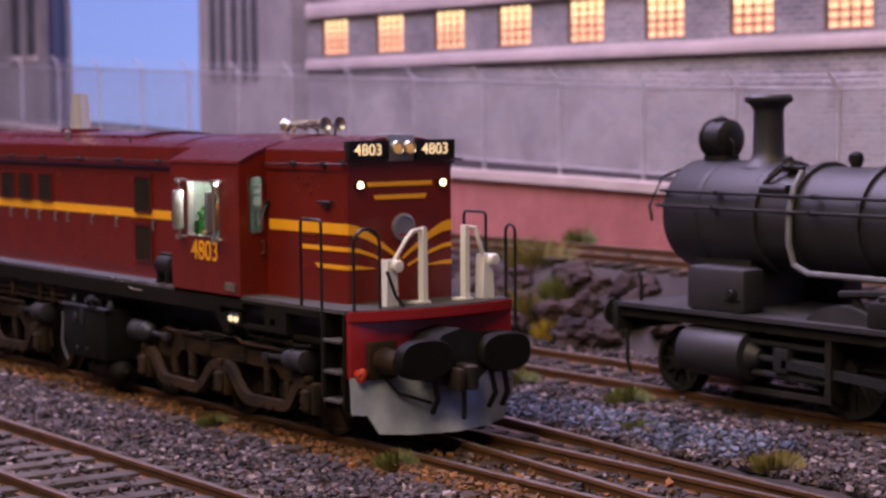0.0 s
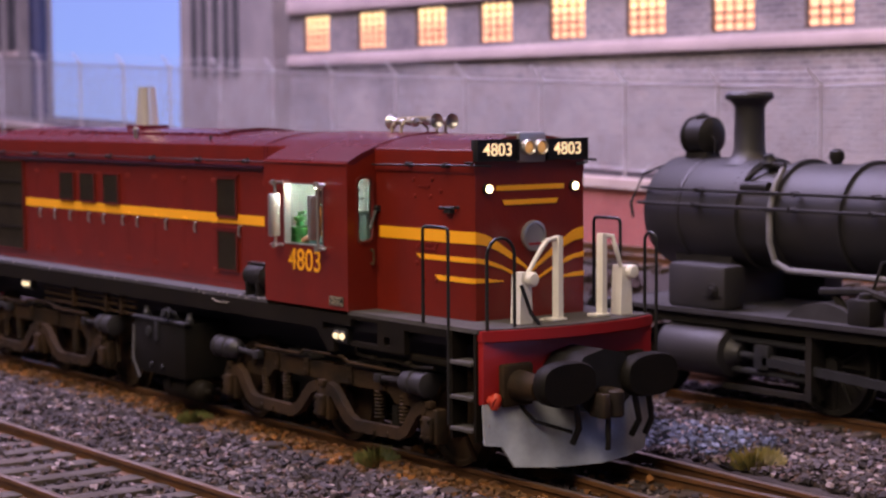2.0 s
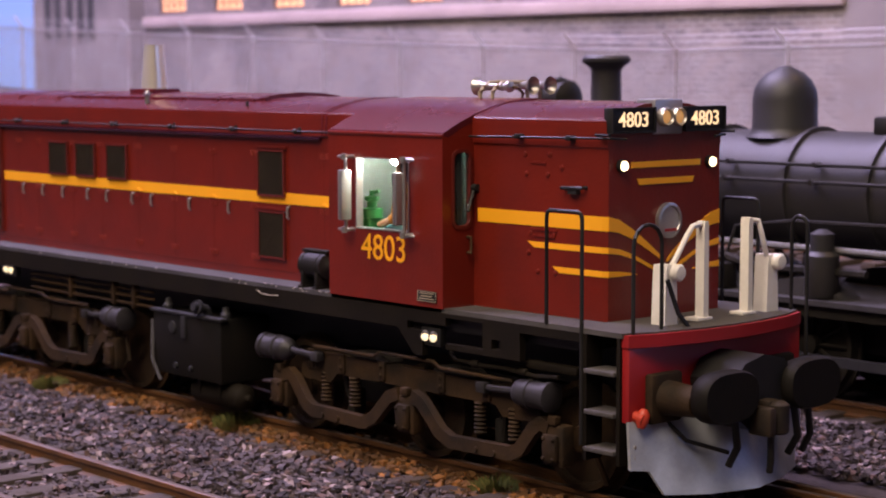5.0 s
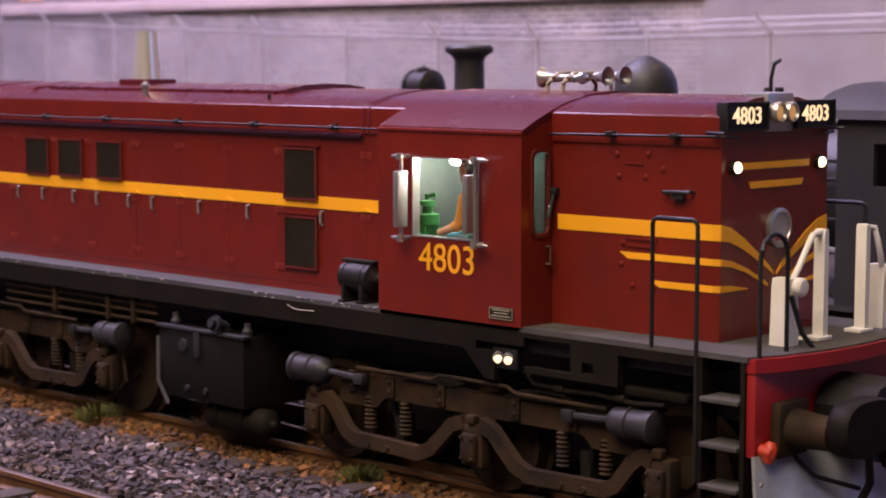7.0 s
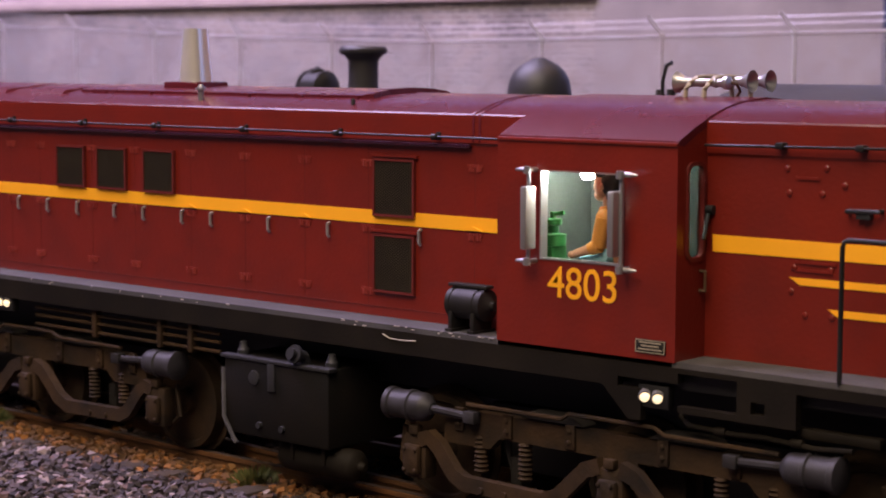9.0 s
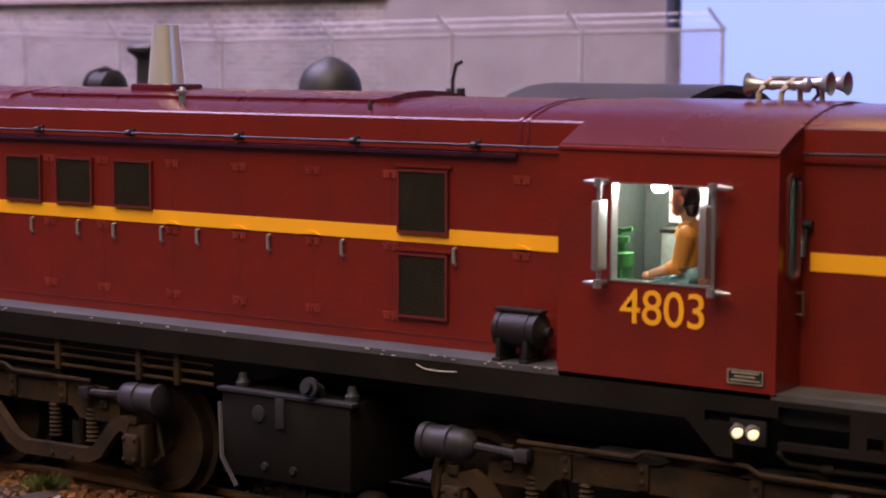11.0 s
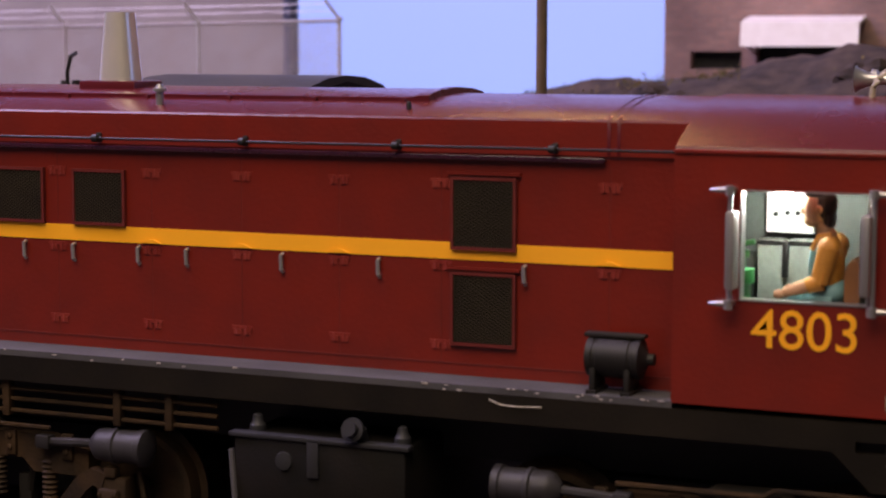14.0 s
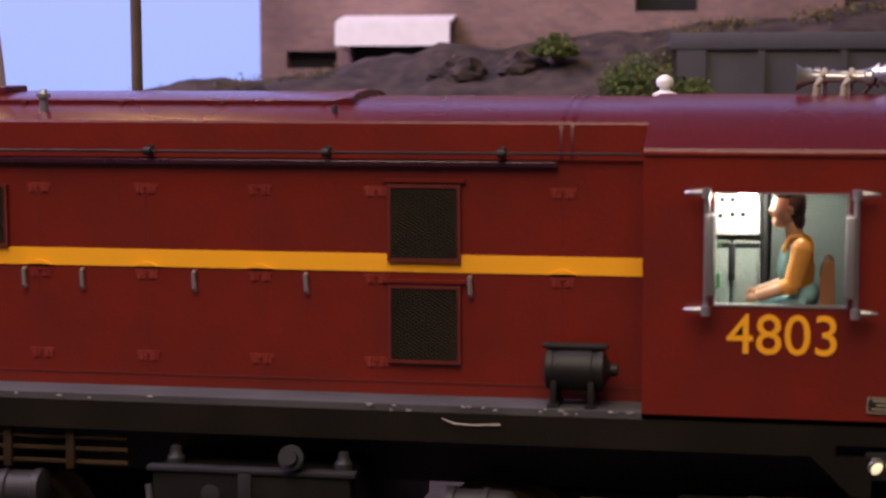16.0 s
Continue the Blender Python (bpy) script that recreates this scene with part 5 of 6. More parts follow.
# railings, steps and white hand-brake gear
def arch(x0, x1, y, z0, z1, zb, r=0.1):
    return [(x0, y, z0), (x0, y, z1 - r), (x0 + r * 0.3, y, z1 - r * 0.3), (x0 + r, y, z1), (x1 - r, y, z1), (x1 - r * 0.3, y, z1 - r * 0.3), (x1, y, z1 - r), (x1, y, zb)]


for s in (-1, 1):
    for xa, xb, z0, zb in ((4.82, 5.26, 1.58, 0.55), (-7.85, -7.4, 0.6, 1.58)):
        bm = B()
        tube(bm, arch(xa, xb, s * 1.2, z0, 2.6, zb, 0.05), 0.019, 8)
        part("side_handrail", bm, BLACK, diesel, "black wire handrail")
    for x in (5.78, -8.2):
        bm = B()
        pts = [(x, s * 1.1, 1.56)] + [(x, s * (0.92 + 0.18 * math.cos(q)), 2.33 + 0.18 * math.sin(q)) for q in [k * math.pi / 8 for k in range(9)]] + [(x, s * 0.74, 1.58)]
        if x > 0 and s > 0:
            pts = [(x + 0.09, 1.17, 1.0), (x + 0.09, 1.17, 1.56)] + [(x + 0.09 * math.cos(q), 1.17, 2.38 + 0.09 * math.sin(q)) for q in [k * math.pi / 8 for k in range(9)]] + [(x - 0.09, 1.17, 1.58)]
        elif x > 0:
            pts = [(x, s * 1.13, 1.0)] + pts
        tube(bm, pts, 0.019, 8)
        part("corner_handrail", bm, BLACK, diesel, "black arched corner handrail")
    for xa, xb in ((5.3, 5.7), (-8.25, -7.85)):
        bm = B()
        for x in (xa, xb):
            box(bm, x - 0.02, x + 0.02, min(s * 1.0, s * 1.2), max(s * 1.0, s * 1.2), 0.42, 1.54)
        st = part("step_ladder", bm, FRAME, diesel, "black side step ladder")
        for z in (1.22, 0.86, 0.53):
            bm = B()
            box(bm, xa + 0.02, xb - 0.02, min(s * 0.95, s * 1.24), max(s * 0.95, s * 1.24), z - 0.02, z + 0.02, 0.008)
            part("step", bm, DECKF, st)
for s, yp, ys in ((-1, -0.48, 0.0), (1, 0.93, 0.62)):
    bm = B()
    loft(bm, [[V(5.5, yp - w, z), V(5.66, yp - w, z), V(5.66, yp + w, z), V(5.5, yp + w, z)] for z, w in ((1.585, 0.085), (2.05, 0.068), (2.12, 0.055))])
    g = part("handbrake", bm, WHITE, diesel, "white enamelled hand-brake column")
    bm = B()
    turned(bm, (5.64, yp + 0.05, 2.05), (1, 0, 0), [(0, 0.075), (0.07, 0.078), (0.09, 0.062), (0.095, 0.03)], 20)
    part("drum", bm, WHITE, g)
    bm = B()
    loft(bm, [[V(5.55, ys - w, z), V(5.65, ys - w, z), V(5.65, ys + w, z), V(5.55, ys + w, z)] for z, w in ((1.585, 0.034), (2.44, 0.03), (2.48, 0.02))])
    box(bm, 5.52, 5.68, ys - 0.14, ys + 0.06, 1.585, 1.615, 0.005)
    part("stanchion", bm, WHITE, g, "white stanchion")
    bm = B()
    d = 1 if yp < ys else -1
    tube(bm, [(5.62, yp + 0.05 * d, 2.11), (5.64, yp + 0.1 * d, 2.2), (5.64, yp + 0.22 * d if s < 0 else yp - 0.16, 2.36), (5.62, ys - d * 0.16 if s < 0 else ys + 0.14, 2.44), (5.6, ys, 2.46)], 0.026, 8)
    part("crank", bm, WHITE, g)
bm = B()
tube(bm, [(5.72, -0.6, 2.0), (5.76, -0.5, 1.7), (5.82, -0.42, 1.57)], 0.022, 6)
part("brake_rod", bm, BLACK, diesel)
bm = B()
turned(bm, (5.5, -0.1, 1.585), (0, 0, 1), [(0, 0.06), (0.012, 0.05)], 12)
part("sand_cap", bm, WHITE, diesel)

# fuel tank, reservoirs, pipes, lamps
bm = B()
box(bm, -1.53, -0.17, -1.28, 1.28, 0.40, 1.12, 0.03)
tank = part("fuel_tank", bm, DARKTANK, diesel, "dusty grey-black fuel tank")
bm = B()
box(bm, -1.56, -0.14, -1.3, -1.2, 1.10, 1.135, 0.008)
part("flange", bm, DARK, tank)
for x, r in ((-1.4, 0.06), (-0.56, 0.075), (-0.25, 0.06)):
    bm = B()
    if r > 0.07:
        turned(bm, (x, -1.2, 1.2), (0, -1, 0.25), [(0, 0.05), (0.1, 0.05), (0.1, 0.085), (0.13, 0.085), (0.13, 0.05), (0.18, 0.05)], 16)
        cyl(bm, (x, -1.15, 1.1), (x, -1.2, 1.2), 0.05)
    else:
        turned(bm, (x, -1.15, 1.12), (0, 0, 1), [(0, r), (0.05, r), (0.07, r * 0.7), (0.12, r * 0.6), (0.13, 0.02)], 14)
    part("filler_cap", bm, DARK, tank)
bm = B()
box(bm, -0.93, -0.84, -1.3, -1.27, 0.85, 1.12, 0.005)
turned(bm, (-1.12, -1.28, 0.95), (0, -1, 0), [(0, 0.07), (0.015, 0.065), (0.02, 0.04)], 16)
for x in (-1.05, -0.75):
    turned(bm, (x, -1.28, 0.52), (0, -1, 0), [(0, 0.035), (0.03, 0.03)], 10)
part("gauge_plate", bm, DARK, tank)
for s in (-1, 1):
    bm = B()
    turned(bm, (-0.95, s * 1.06, 0.25), (1, 0, 0), [(0, 0.05), (0.03, 0.12), (0.07, 0.145), (0.9, 0.145), (0.94, 0.12), (0.97, 0.05), (1.02, 0.03)], 24)
    for x in (-0.7, -0.3):
        box(bm, x - 0.02, x + 0.02, s * 1.06 - 0.16, s * 1.06 + 0.16, 0.24, 0.42)
    part("air_reservoir", bm, FRAME, diesel)
    bm = B()
    tube(bm, [(-1.56, s * 1.26, 1.0), (-1.5, s * 1.31, 0.55), (-1.35, s * 1.3, 0.32)], 0.022, 6)
    part("drain_pipe", bm, DECK, diesel)
    for z in (1.27, 1.19, 1.1):
        pp = part("side_pipe", tube(B(), [(-4.6, s * 1.12, z), (-1.75, s * 1.12, z)], 0.017, 6), DUST, diesel, "thin pipe below the sill")
    for x in (-3.6, -2.6, -2.15):
        bm = B()
        box(bm, x - 0.03, x + 0.03, min(s * 1.08, s * 1.16), max(s * 1.08, s * 1.16), 1.06, 1.36, 0.005)
        part("pipe_clip", bm, DUST, pp)
    for x in (3.2, -5.08):
        bm = B()
        box(bm, x - 0.12, x + 0.16, min(s * 1.1, s * 1.18), max(s * 1.1, s * 1.18), 1.2, 1.38, 0.01)
        lp = part("step_light", bm, BLACK, diesel)
        for k in (-0.06, 0.06):
            bm = B()
            turned(bm, (x + k - 0.02, s * 1.13, 1.31), (0.5, s * 0.8, -0.4), [(0, 0.035), (0.02, 0.056), (0.07, 0.06), (0.075, 0.05)], 14)
            part("lamp_case", bm, SILVER, lp, "silver lamp case")
        for k in (-0.06, 0.06):
            bm = B()
            turned(bm, (x + k, s * 1.17, 1.29), (0.5, s * 0.8, -0.4), [(0, 0.045), (0.03, 0.042), (0.045, 0.02)], 12)
            part("lens", bm, STEPGLOW, lp, "glowing warm step lamp")
    bm = B()
    turned(bm, (1.06, s * 1.03, 1.82), (1, 0, 0), [(0, 0.08), (0.02, 0.135), (0.06, 0.135), (0.065, 0.128), (0.09, 0.128), (0.095, 0.135), (0.31, 0.135), (0.315, 0.128), (0.34, 0.128), (0.345, 0.135), (0.385, 0.135), (0.4, 0.08), (0.43, 0.04), (0.47, 0.04)], 22)
    rs = part("roof_reservoir", bm, BLACKISH, diesel, "small black air cylinder on the walkway")
    bm = B()
    box(bm, 1.05, 1.47, s * 1.03 - 0.05, s * 1.03 + 0.05, 1.955, 1.985, 0.008)
    for x in (1.13, 1.37):
        box(bm, x - 0.02, x + 0.02, s * 1.03 - 0.12, s * 1.03 + 0.12, 1.585, 1.76, 0.008)
        box(bm, x - 0.035, x + 0.035, s * 1.03 - 0.14, s * 1.03 + 0.14, 1.585, 1.61)
    part("bracket", bm, BLACKISH, rs)
bm = B()
tube(bm, [(0.42, -1.208, 1.50), (0.5, -1.209, 1.47), (0.62, -1.209, 1.465), (0.8, -1.208, 1.475)], 0.006, 5)
part("paint_scratch", bm, SCRATCH, diesel, "pale scratch in the black sill paint")


rng = random.Random(5)
bm = B()
for _ in range(34):
    x = rng.choice((rng.uniform(-6.9, 1.65), rng.uniform(-0.2, 1.65)))
    w, h = rng.uniform(0.008, 0.04), rng.uniform(0.004, 0.010)
    z = 1.585 - h / 2 - rng.random() ** 3 * 0.035
    box(bm, x, x + w, -1.209, -1.199, z - h / 2, z + h / 2)
part("paint_chips", bm, CHIP, diesel, "pale chips along the walkway edge")["kind"] = "stuff"


# bogies and wheels
def bogie(cx, d):
    b = part("bogie", B(), DUST, diesel)
    for s in (-1, 1):
        y0, y1 = sorted((s * 0.96, s * 1.06))
        bm = B()
        prism(bm, [(cx + d * x, z) for x, z in ((-1.8, 0.62), (-1.8, 0.82), (-1.45, 0.92), (1.45, 0.92), (1.8, 0.82), (1.8, 0.62), (1.3, 0.62), (1.2, 0.72), (-1.2, 0.72), (-1.3, 0.62))], "y", y0, y1)
        box(bm, cx - 0.2, cx + 0.2, y0, y1, 0.5, 0.73, 0.01)
        part("side_frame", bm, DUST, b, "dusty brown bogie side frame")
        bm = B()
        for a, e in ((-1, 1), (1, -1)):
            pts = [(-2.0, 0.62), (-1.9, 0.655), (-1.80, 0.59), (-1.62, 0.37), (-1.5, 0.315), (-0.66, 0.30), (-0.5, 0.37), (-0.24, 0.62), (-0.1, 0.67)]
            ribbon(bm, [(cx + a * x, z) for x, z in pts], 0.13, min(s * 1.08, s * 1.17), max(s * 1.08, s * 1.17))
        part("equaliser", bm, DUST, b, "dusty brown equaliser bar")
        for x in (-1.42, -0.95, 0.95, 1.42):
            bm = B()
            turned(bm, (cx + x, s * 1.02, 0.40), (0, 0, 1), [(k * 0.02, 0.045 if k % 2 == 0 else 0.065) for k in range(17)], 12)
            part("spring", bm, DUST, b)
        for x in (-2.06, 0.0, 2.06):
            bm = B()
            box(bm, cx + x - 0.13, cx + x + 0.13, min(s * 1.0, s * 1.16), max(s * 1.0, s * 1.16), 0.28, 0.66, 0.03)
            box(bm, cx + x - 0.09, cx + x + 0.09, min(s * 1.15, s * 1.22), max(s * 1.15, s * 1.22), 0.32, 0.58, 0.03)
            part("axle_box", bm, DUST, b, "worn brown axle box")
        for x, e in ((1.85, 1), (-2.2, -1)):
            bm = B()
            turned(bm, (cx + d * (x - 0.32 * e), s * 1.12, 0.90), (d * e, 0, 0), [(0, 0.05), (0.06, 0.115), (0.1, 0.125), (0.2, 0.125), (0.21, 0.14), (0.24, 0.14), (0.25, 0.125), (0.42, 0.125), (0.43, 0.14), (0.48, 0.14), (0.5, 0.08)], 20)
            tube(bm, [(cx + d * (x - 0.32 * e), s * 1.12, 0.9), (cx + d * (x - 0.75 * e), s * 1.12, 0.88)], 0.035, 8)
            box(bm, cx + d * (x - 0.75 * e) - 0.06, cx + d * (x - 0.75 * e) + 0.06, s * 1.12 - 0.05, s * 1.12 + 0.05, 0.83, 0.93, 0.01)
            part("brake_cylinder", bm, CYL, b, "bluish grey brake cylinder")
        bm = B()
        for x in (-1.3, -1.05, 1.05, 1.3):
            turned(bm, (cx + x, s * 1.165, 0.29), (0, s, 0), [(0, 0.03), (0.025, 0.025)], 8)
        part("bolt_row", bm, DUST, b)["kind"] = "stuff"
        bm = B()
        tube(bm, [(cx + d * 2.3, s * 1.0, 0.85), (cx + d * 2.35, s * 0.95, 0.5), (cx + d * 2.4, s * 0.8, 0.12)], 0.03, 6)
        part("sand_pipe", bm, DUST, b)
        bm = B()
        tube(bm, [(cx - d * 2.25, s * 1.05, 0.7), (cx - d * 2.3, s * 1.05, 0.4), (cx - d * 2.1, s * 1.02, 0.25)], 0.025, 6)
        part("sand_pipe", bm, DUST, b)
        # bolted brackets, hangers and rigging outside the frame
        for x in (-1.62, -1.1, -0.45, 0.45, 1.1, 1.62):
            bm = B()
            box(bm, cx + x - 0.05, cx + x + 0.05, min(s * 1.05, s * 1.09), max(s * 1.05, s * 1.09), 0.74, 0.94, 0.012)
            turned(bm, (cx + x, s * 1.085, 0.80), (0, s, 0), [(0, 0.024), (0.015, 0.024), (0.022, 0.012)], 6)
            turned(bm, (cx + x, s * 1.085, 0.89), (0, s, 0), [(0, 0.024), (0.015, 0.024), (0.022, 0.012)], 6)
            part("frame_bracket", bm, DUST, b)
        for x in (-1.0, 1.0):
            bm = B()
            tube(bm, [(cx + x * 1.15, s * 1.0, 0.86), (cx + x * 1.2, s * 0.93, 0.6), (cx + x * 1.12, s * 0.9, 0.3)], 0.03, 6)
            box(bm, cx + x * 1.12 - 0.06, cx + x * 1.12 + 0.06, s * 0.86 - 0.08, s * 0.86 + 0.08, 0.26, 0.56, 0.02)
            part("brake_hanger", bm, STEAMDUST, b)
            bm = B()
            prism(bm, [(cx + x * 0.32, 0.94), (cx + x * 0.95, 0.94), (cx + x * 0.86, 1.0), (cx + x * 0.42, 1.0)], "y", min(s * 0.9, s * 1.08), max(s * 0.9, s * 1.08))
            part("spring_plank", bm, STEAMDUST, b)
        bm = B()
        tube(bm, [(cx - 1.5, s * 1.12, 0.985), (cx - 0.5, s * 1.13, 0.99), (cx - 0.42, s * 1.13, 1.04), (cx + 0.4, s * 1.13, 1.04), (cx + 0.5, s * 1.13, 0.99), (cx + 1.5, s * 1.12, 0.985)], 0.018, 6)
        part("brake_pipe", bm, DUST, b)
        for x in (-2.06, 0.0, 2.06):
            bm = B()
            for q, z in ((-0.06, 0.36), (0.06, 0.36), (-0.06, 0.54), (0.06, 0.54)):
                turned(bm, (cx + x + q, s * 1.218, z), (0, s, 0), [(0, 0.018), (0.014, 0.018), (0.02, 0.008)], 6)
            box(bm, cx + x - 0.05, cx + x + 0.05, min(s * 1.1, s * 1.18), max(s * 1.1, s * 1.18), 0.66, 0.74, 0.012)
            part("axle_box_cover", bm, DUST, b)
    bm = B()
    box(bm, cx - 1.7, cx + 1.7, -0.55, 0.55, 0.35, 0.9)
    part("bolster", bm, BLACK, b)


for cx, d in ((2.8, 1), (-4.72, -1)):
    bogie(cx, d)

wheelsets = []
for x in (0.74, 2.8, 4.86, -6.78, -4.72, -2.66):
    bm = B()
    for s in (-1, 1):
        turned(bm, (0, s * 0.63, 0), (0, s, 0), [(0, 0.54), (0.03, 0.55), (0.035, 0.49), (0.16, 0.475), (0.165, 0.42), (0.12, 0.40), (0.12, 0.14), (0.18, 0.12), (0.18, 0.02)], 32)
    cyl(bm, (0, -0.62, 0), (0, 0.62, 0), 0.08)
    w = part("wheelset", bm, DUST, diesel, "dusty steel wheels on an axle")
    w.location = V(x, 0, 0.48) * U
    wheelsets.append((w, x))


# the driver's model figure
def figure():
    bm = B()

    def blob(c, r, mi, n=2):
        before = set(bm.faces)
        k = bmesh.ops.create_icosphere(bm, subdivisions=n, radius=1)
        for v in k["verts"]:
            v.co = V(c[0] + v.co.x * r[0], c[1] + v.co.y * r[1], c[2] + v.co.z * r[2])
        for f in set(bm.faces) - before:
            f.material_index = mi

    def limb(p, q, r, r2, mi):
        before = set(bm.faces)
        cyl(bm, p, q, r, r2, 12)
        for f in set(bm.faces) - before:
            f.material_index = mi
    blob((2.665, -0.95, 2.49), (0.09, 0.14, 0.21), 0, 3)
    blob((2.68, -0.95, 2.33), (0.11, 0.14, 0.1), 1, 3)
    blob((2.58, -0.95, 2.50), (0.055, 0.10, 0.15), 1, 3)
    for s in (-1.03, -0.87):
        tube(bm, [(2.56, s, 2.6), (2.6, s, 2.69), (2.68, s, 2.70)], 0.018, 6)
    # head in profile, facing the control stand
    blob((2.57, -0.95, 2.865), (0.088, 0.078, 0.125), 2, 3)
    blob((2.535, -0.95, 2.79), (0.05, 0.055, 0.05), 2, 3)
    blob((2.485, -0.95, 2.85), (0.022, 0.02, 0.03), 2)
    blob((2.625, -0.95, 2.885), (0.075, 0.086, 0.115), 3, 3)
    blob((2.57, -0.95, 2.965), (0.09, 0.084, 0.05), 3, 3)
    blob((2.65, -0.95, 2.80), (0.045, 0.07, 0.07), 3, 3)
    blob((2.60, -1.03, 2.86), (0.022, 0.014, 0.03), 2)
    limb((2.65, -0.95, 2.64), (2.605, -0.95, 2.78), 0.06, 0.05, 2)
    for s in (-1.10, -0.80):
        blob((2.68, s, 2.62), (0.07, 0.06, 0.075), 0, 3)
        limb((2.685, s, 2.63), (2.625, s, 2.40), 0.07, 0.06, 0)
        limb((2.64, s, 2.41), (2.55, s, 2.375), 0.062, 0.05, 0)
        limb((2.55, s, 2.375), (2.40, s, 2.325), 0.04, 0.032, 2)
        blob((2.37, s, 2.315), (0.04, 0.03, 0.032), 2)
    for s in (-1.02, -0.88):
        limb((2.7, s, 2.28), (2.42, s, 2.26), 0.075, 0.06, 1)
        limb((2.42, s, 2.26), (2.40, s, 1.96), 0.055, 0.045, 1)
    return solo("model_figure", bm, [SHIRT, OVERALL, SKIN, HAIR], "painted miniature figure in ochre and teal seated in the cab", "figurine")


driver = figure()

# ---- steam locomotive ----
def steam():
    Y = 5.55
    e = thing("steam_locomotive", "weathered black model steam tank locomotive on the far track", "locomotive")

    def P(name, bm, m=STEAM, parent=e, label=""):
        return part(name, bm, m, parent, label)

    P("smokebox", turned(B(), (4.5, Y, 2.39), (1, 0, 0), [(0, 0.6), (0.05, 0.73), (0.08, 0.745), (1.75, 0.745)], 40))
    P("boiler", turned(B(), (6.25, Y, 2.38), (1, 0, 0), [(0, 0.70), (6.2, 0.72)], 40), label="black weathered boiler with bands")
    for x in (5.2, 6.25, 6.9, 8.0, 9.4, 10.6, 11.7):
        P("boiler_band", turned(B(), (x - 0.04, Y, 2.385), (1, 0, 0), [(0, 0.74), (0.005, 0.757), (0.075, 0.757), (0.08, 0.74)], 40))
    bm = B()
    turned(bm, (4.5, Y, 2.39), (-1, 0, 0), [(0, 0.62), (0.08, 0.55), (0.14, 0.3), (0.15, 0.05)], 32)
    box(bm, 4.28, 4.42, Y - 0.06, Y + 0.06, 1.8, 3.0, 0.02)
    P("smokebox_door", bm)
    P("chimney", turned(B(), (5.83, Y, 3.05), (0, 0, 1), [(0, 0.38), (0.05, 0.3), (0.12, 0.235), (0.2, 0.21), (0.75, 0.20), (0.79, 0.215), (0.83, 0.25), (0.87, 0.315), (0.89, 0.325), (0.93, 0.325), (0.97, 0.29), (0.97, 0.2), (0.85, 0.17)], 32), label="tall black chimney with a flared lip")
    bm = B()
    turned(bm, (4.72, Y, 3.42), (1, 0, 0), [(0, 0.2), (0.03, 0.245), (0.06, 0.27), (0.1, 0.27), (0.11, 0.25), (0.36, 0.25), (0.37, 0.262), (0.41, 0.262), (0.42, 0.245), (0.46, 0.20), (0.49, 0.12), (0.50, 0.03)], 24)
    turned(bm, (4.95, Y, 3.64), (0, 0, 1), [(0, 0.1), (0.06, 0.1), (0.08, 0.05), (0.1, 0.02)], 14)
    tube(bm, [(5.22, Y - 0.1, 3.42), (5.29, Y - 0.1, 3.36), (5.29, Y - 0.1, 3.2)], 0.02, 6)
    box(bm, 4.75, 5.15, Y - 0.15, Y + 0.15, 3.08, 3.2, 0.02)
    P("headlamp", bm, BLACKISH, label="black drum headlamp on the smokebox")
    P("dome", turned(B(), (8.86, Y, 3.0), (0, 0, 1), [(0, 0.48), (0.06, 0.42), (0.12, 0.40), (0.45, 0.40), (0.58, 0.38), (0.7, 0.32), (0.79, 0.22), (0.84, 0.11), (0.86, 0.08), (0.875, 0.02)], 32), label="rounded black steam dome")
    for y in (-0.1, 0.12):
        bm = B()
        turned(bm, (10.75, Y + y, 3.05), (0, 0, 1), [(0, 0.12), (0.25, 0.12), (0.27, 0.15), (0.33, 0.15), (0.35, 0.06), (0.45, 0.05)], 12)
        P("safety_valve", bm, BLACKISH)
    P("valve_manifold", box(B(), 10.3, 10.62, Y - 0.2, Y + 0.2, 3.05, 3.28, 0.04), BLACKISH)
    P("whistle_pipe", tube(B(), [(10.85, Y - 0.2, 3.1), (10.85, Y - 0.2, 3.6), (10.9, Y - 0.2, 3.78), (10.98, Y - 0.2, 3.82)], 0.024, 8), BLACKISH)
    P("snifting_valve", turned(B(), (7.35, Y, 3.08), (0, 0, 1), [(0, 0.06), (0.08, 0.1), (0.16, 0.09), (0.2, 0.04)], 14), BLACKISH)
    bm = B()
    prism(bm, [(4.15, Y - 1.2), (16.8, Y - 1.2), (16.8, Y + 1.2), (4.15, Y + 1.2)], "z", 1.14, 1.2)
    P("running_board", bm, DECKS, label="dusty black running board")
    bm = B()
    for s in (-1, 1):
        box(bm, 4.15, 16.8, Y + s * 1.1 - 0.03, Y + s * 1.1 + 0.03, 1.0, 1.14)
    P("valance", bm, STEAMDUST)
    bm = B()
    box(bm, 4.05, 4.15, Y - 1.2, Y + 1.2, 0.8, 1.2, 0.01)
    P("front_headstock", bm, STEAMDUST)
    for s in (-0.85, 0.85):
        bm = B()
        turned(bm, (4.05, Y + s, 1.0), (-1, 0, 0), [(0, 0.12), (0.2, 0.09), (0.32, 0.08), (0.33, 0.2), (0.38, 0.19), (0.4, 0.1)], 20)
        P("buffer", bm, STEAMDUST)
    bm = B()
    box(bm, 5.2, 16.6, Y - 0.55, Y + 0.55, 0.55, 1.14)
    P("frames", bm, BLACK)
    bm = B()
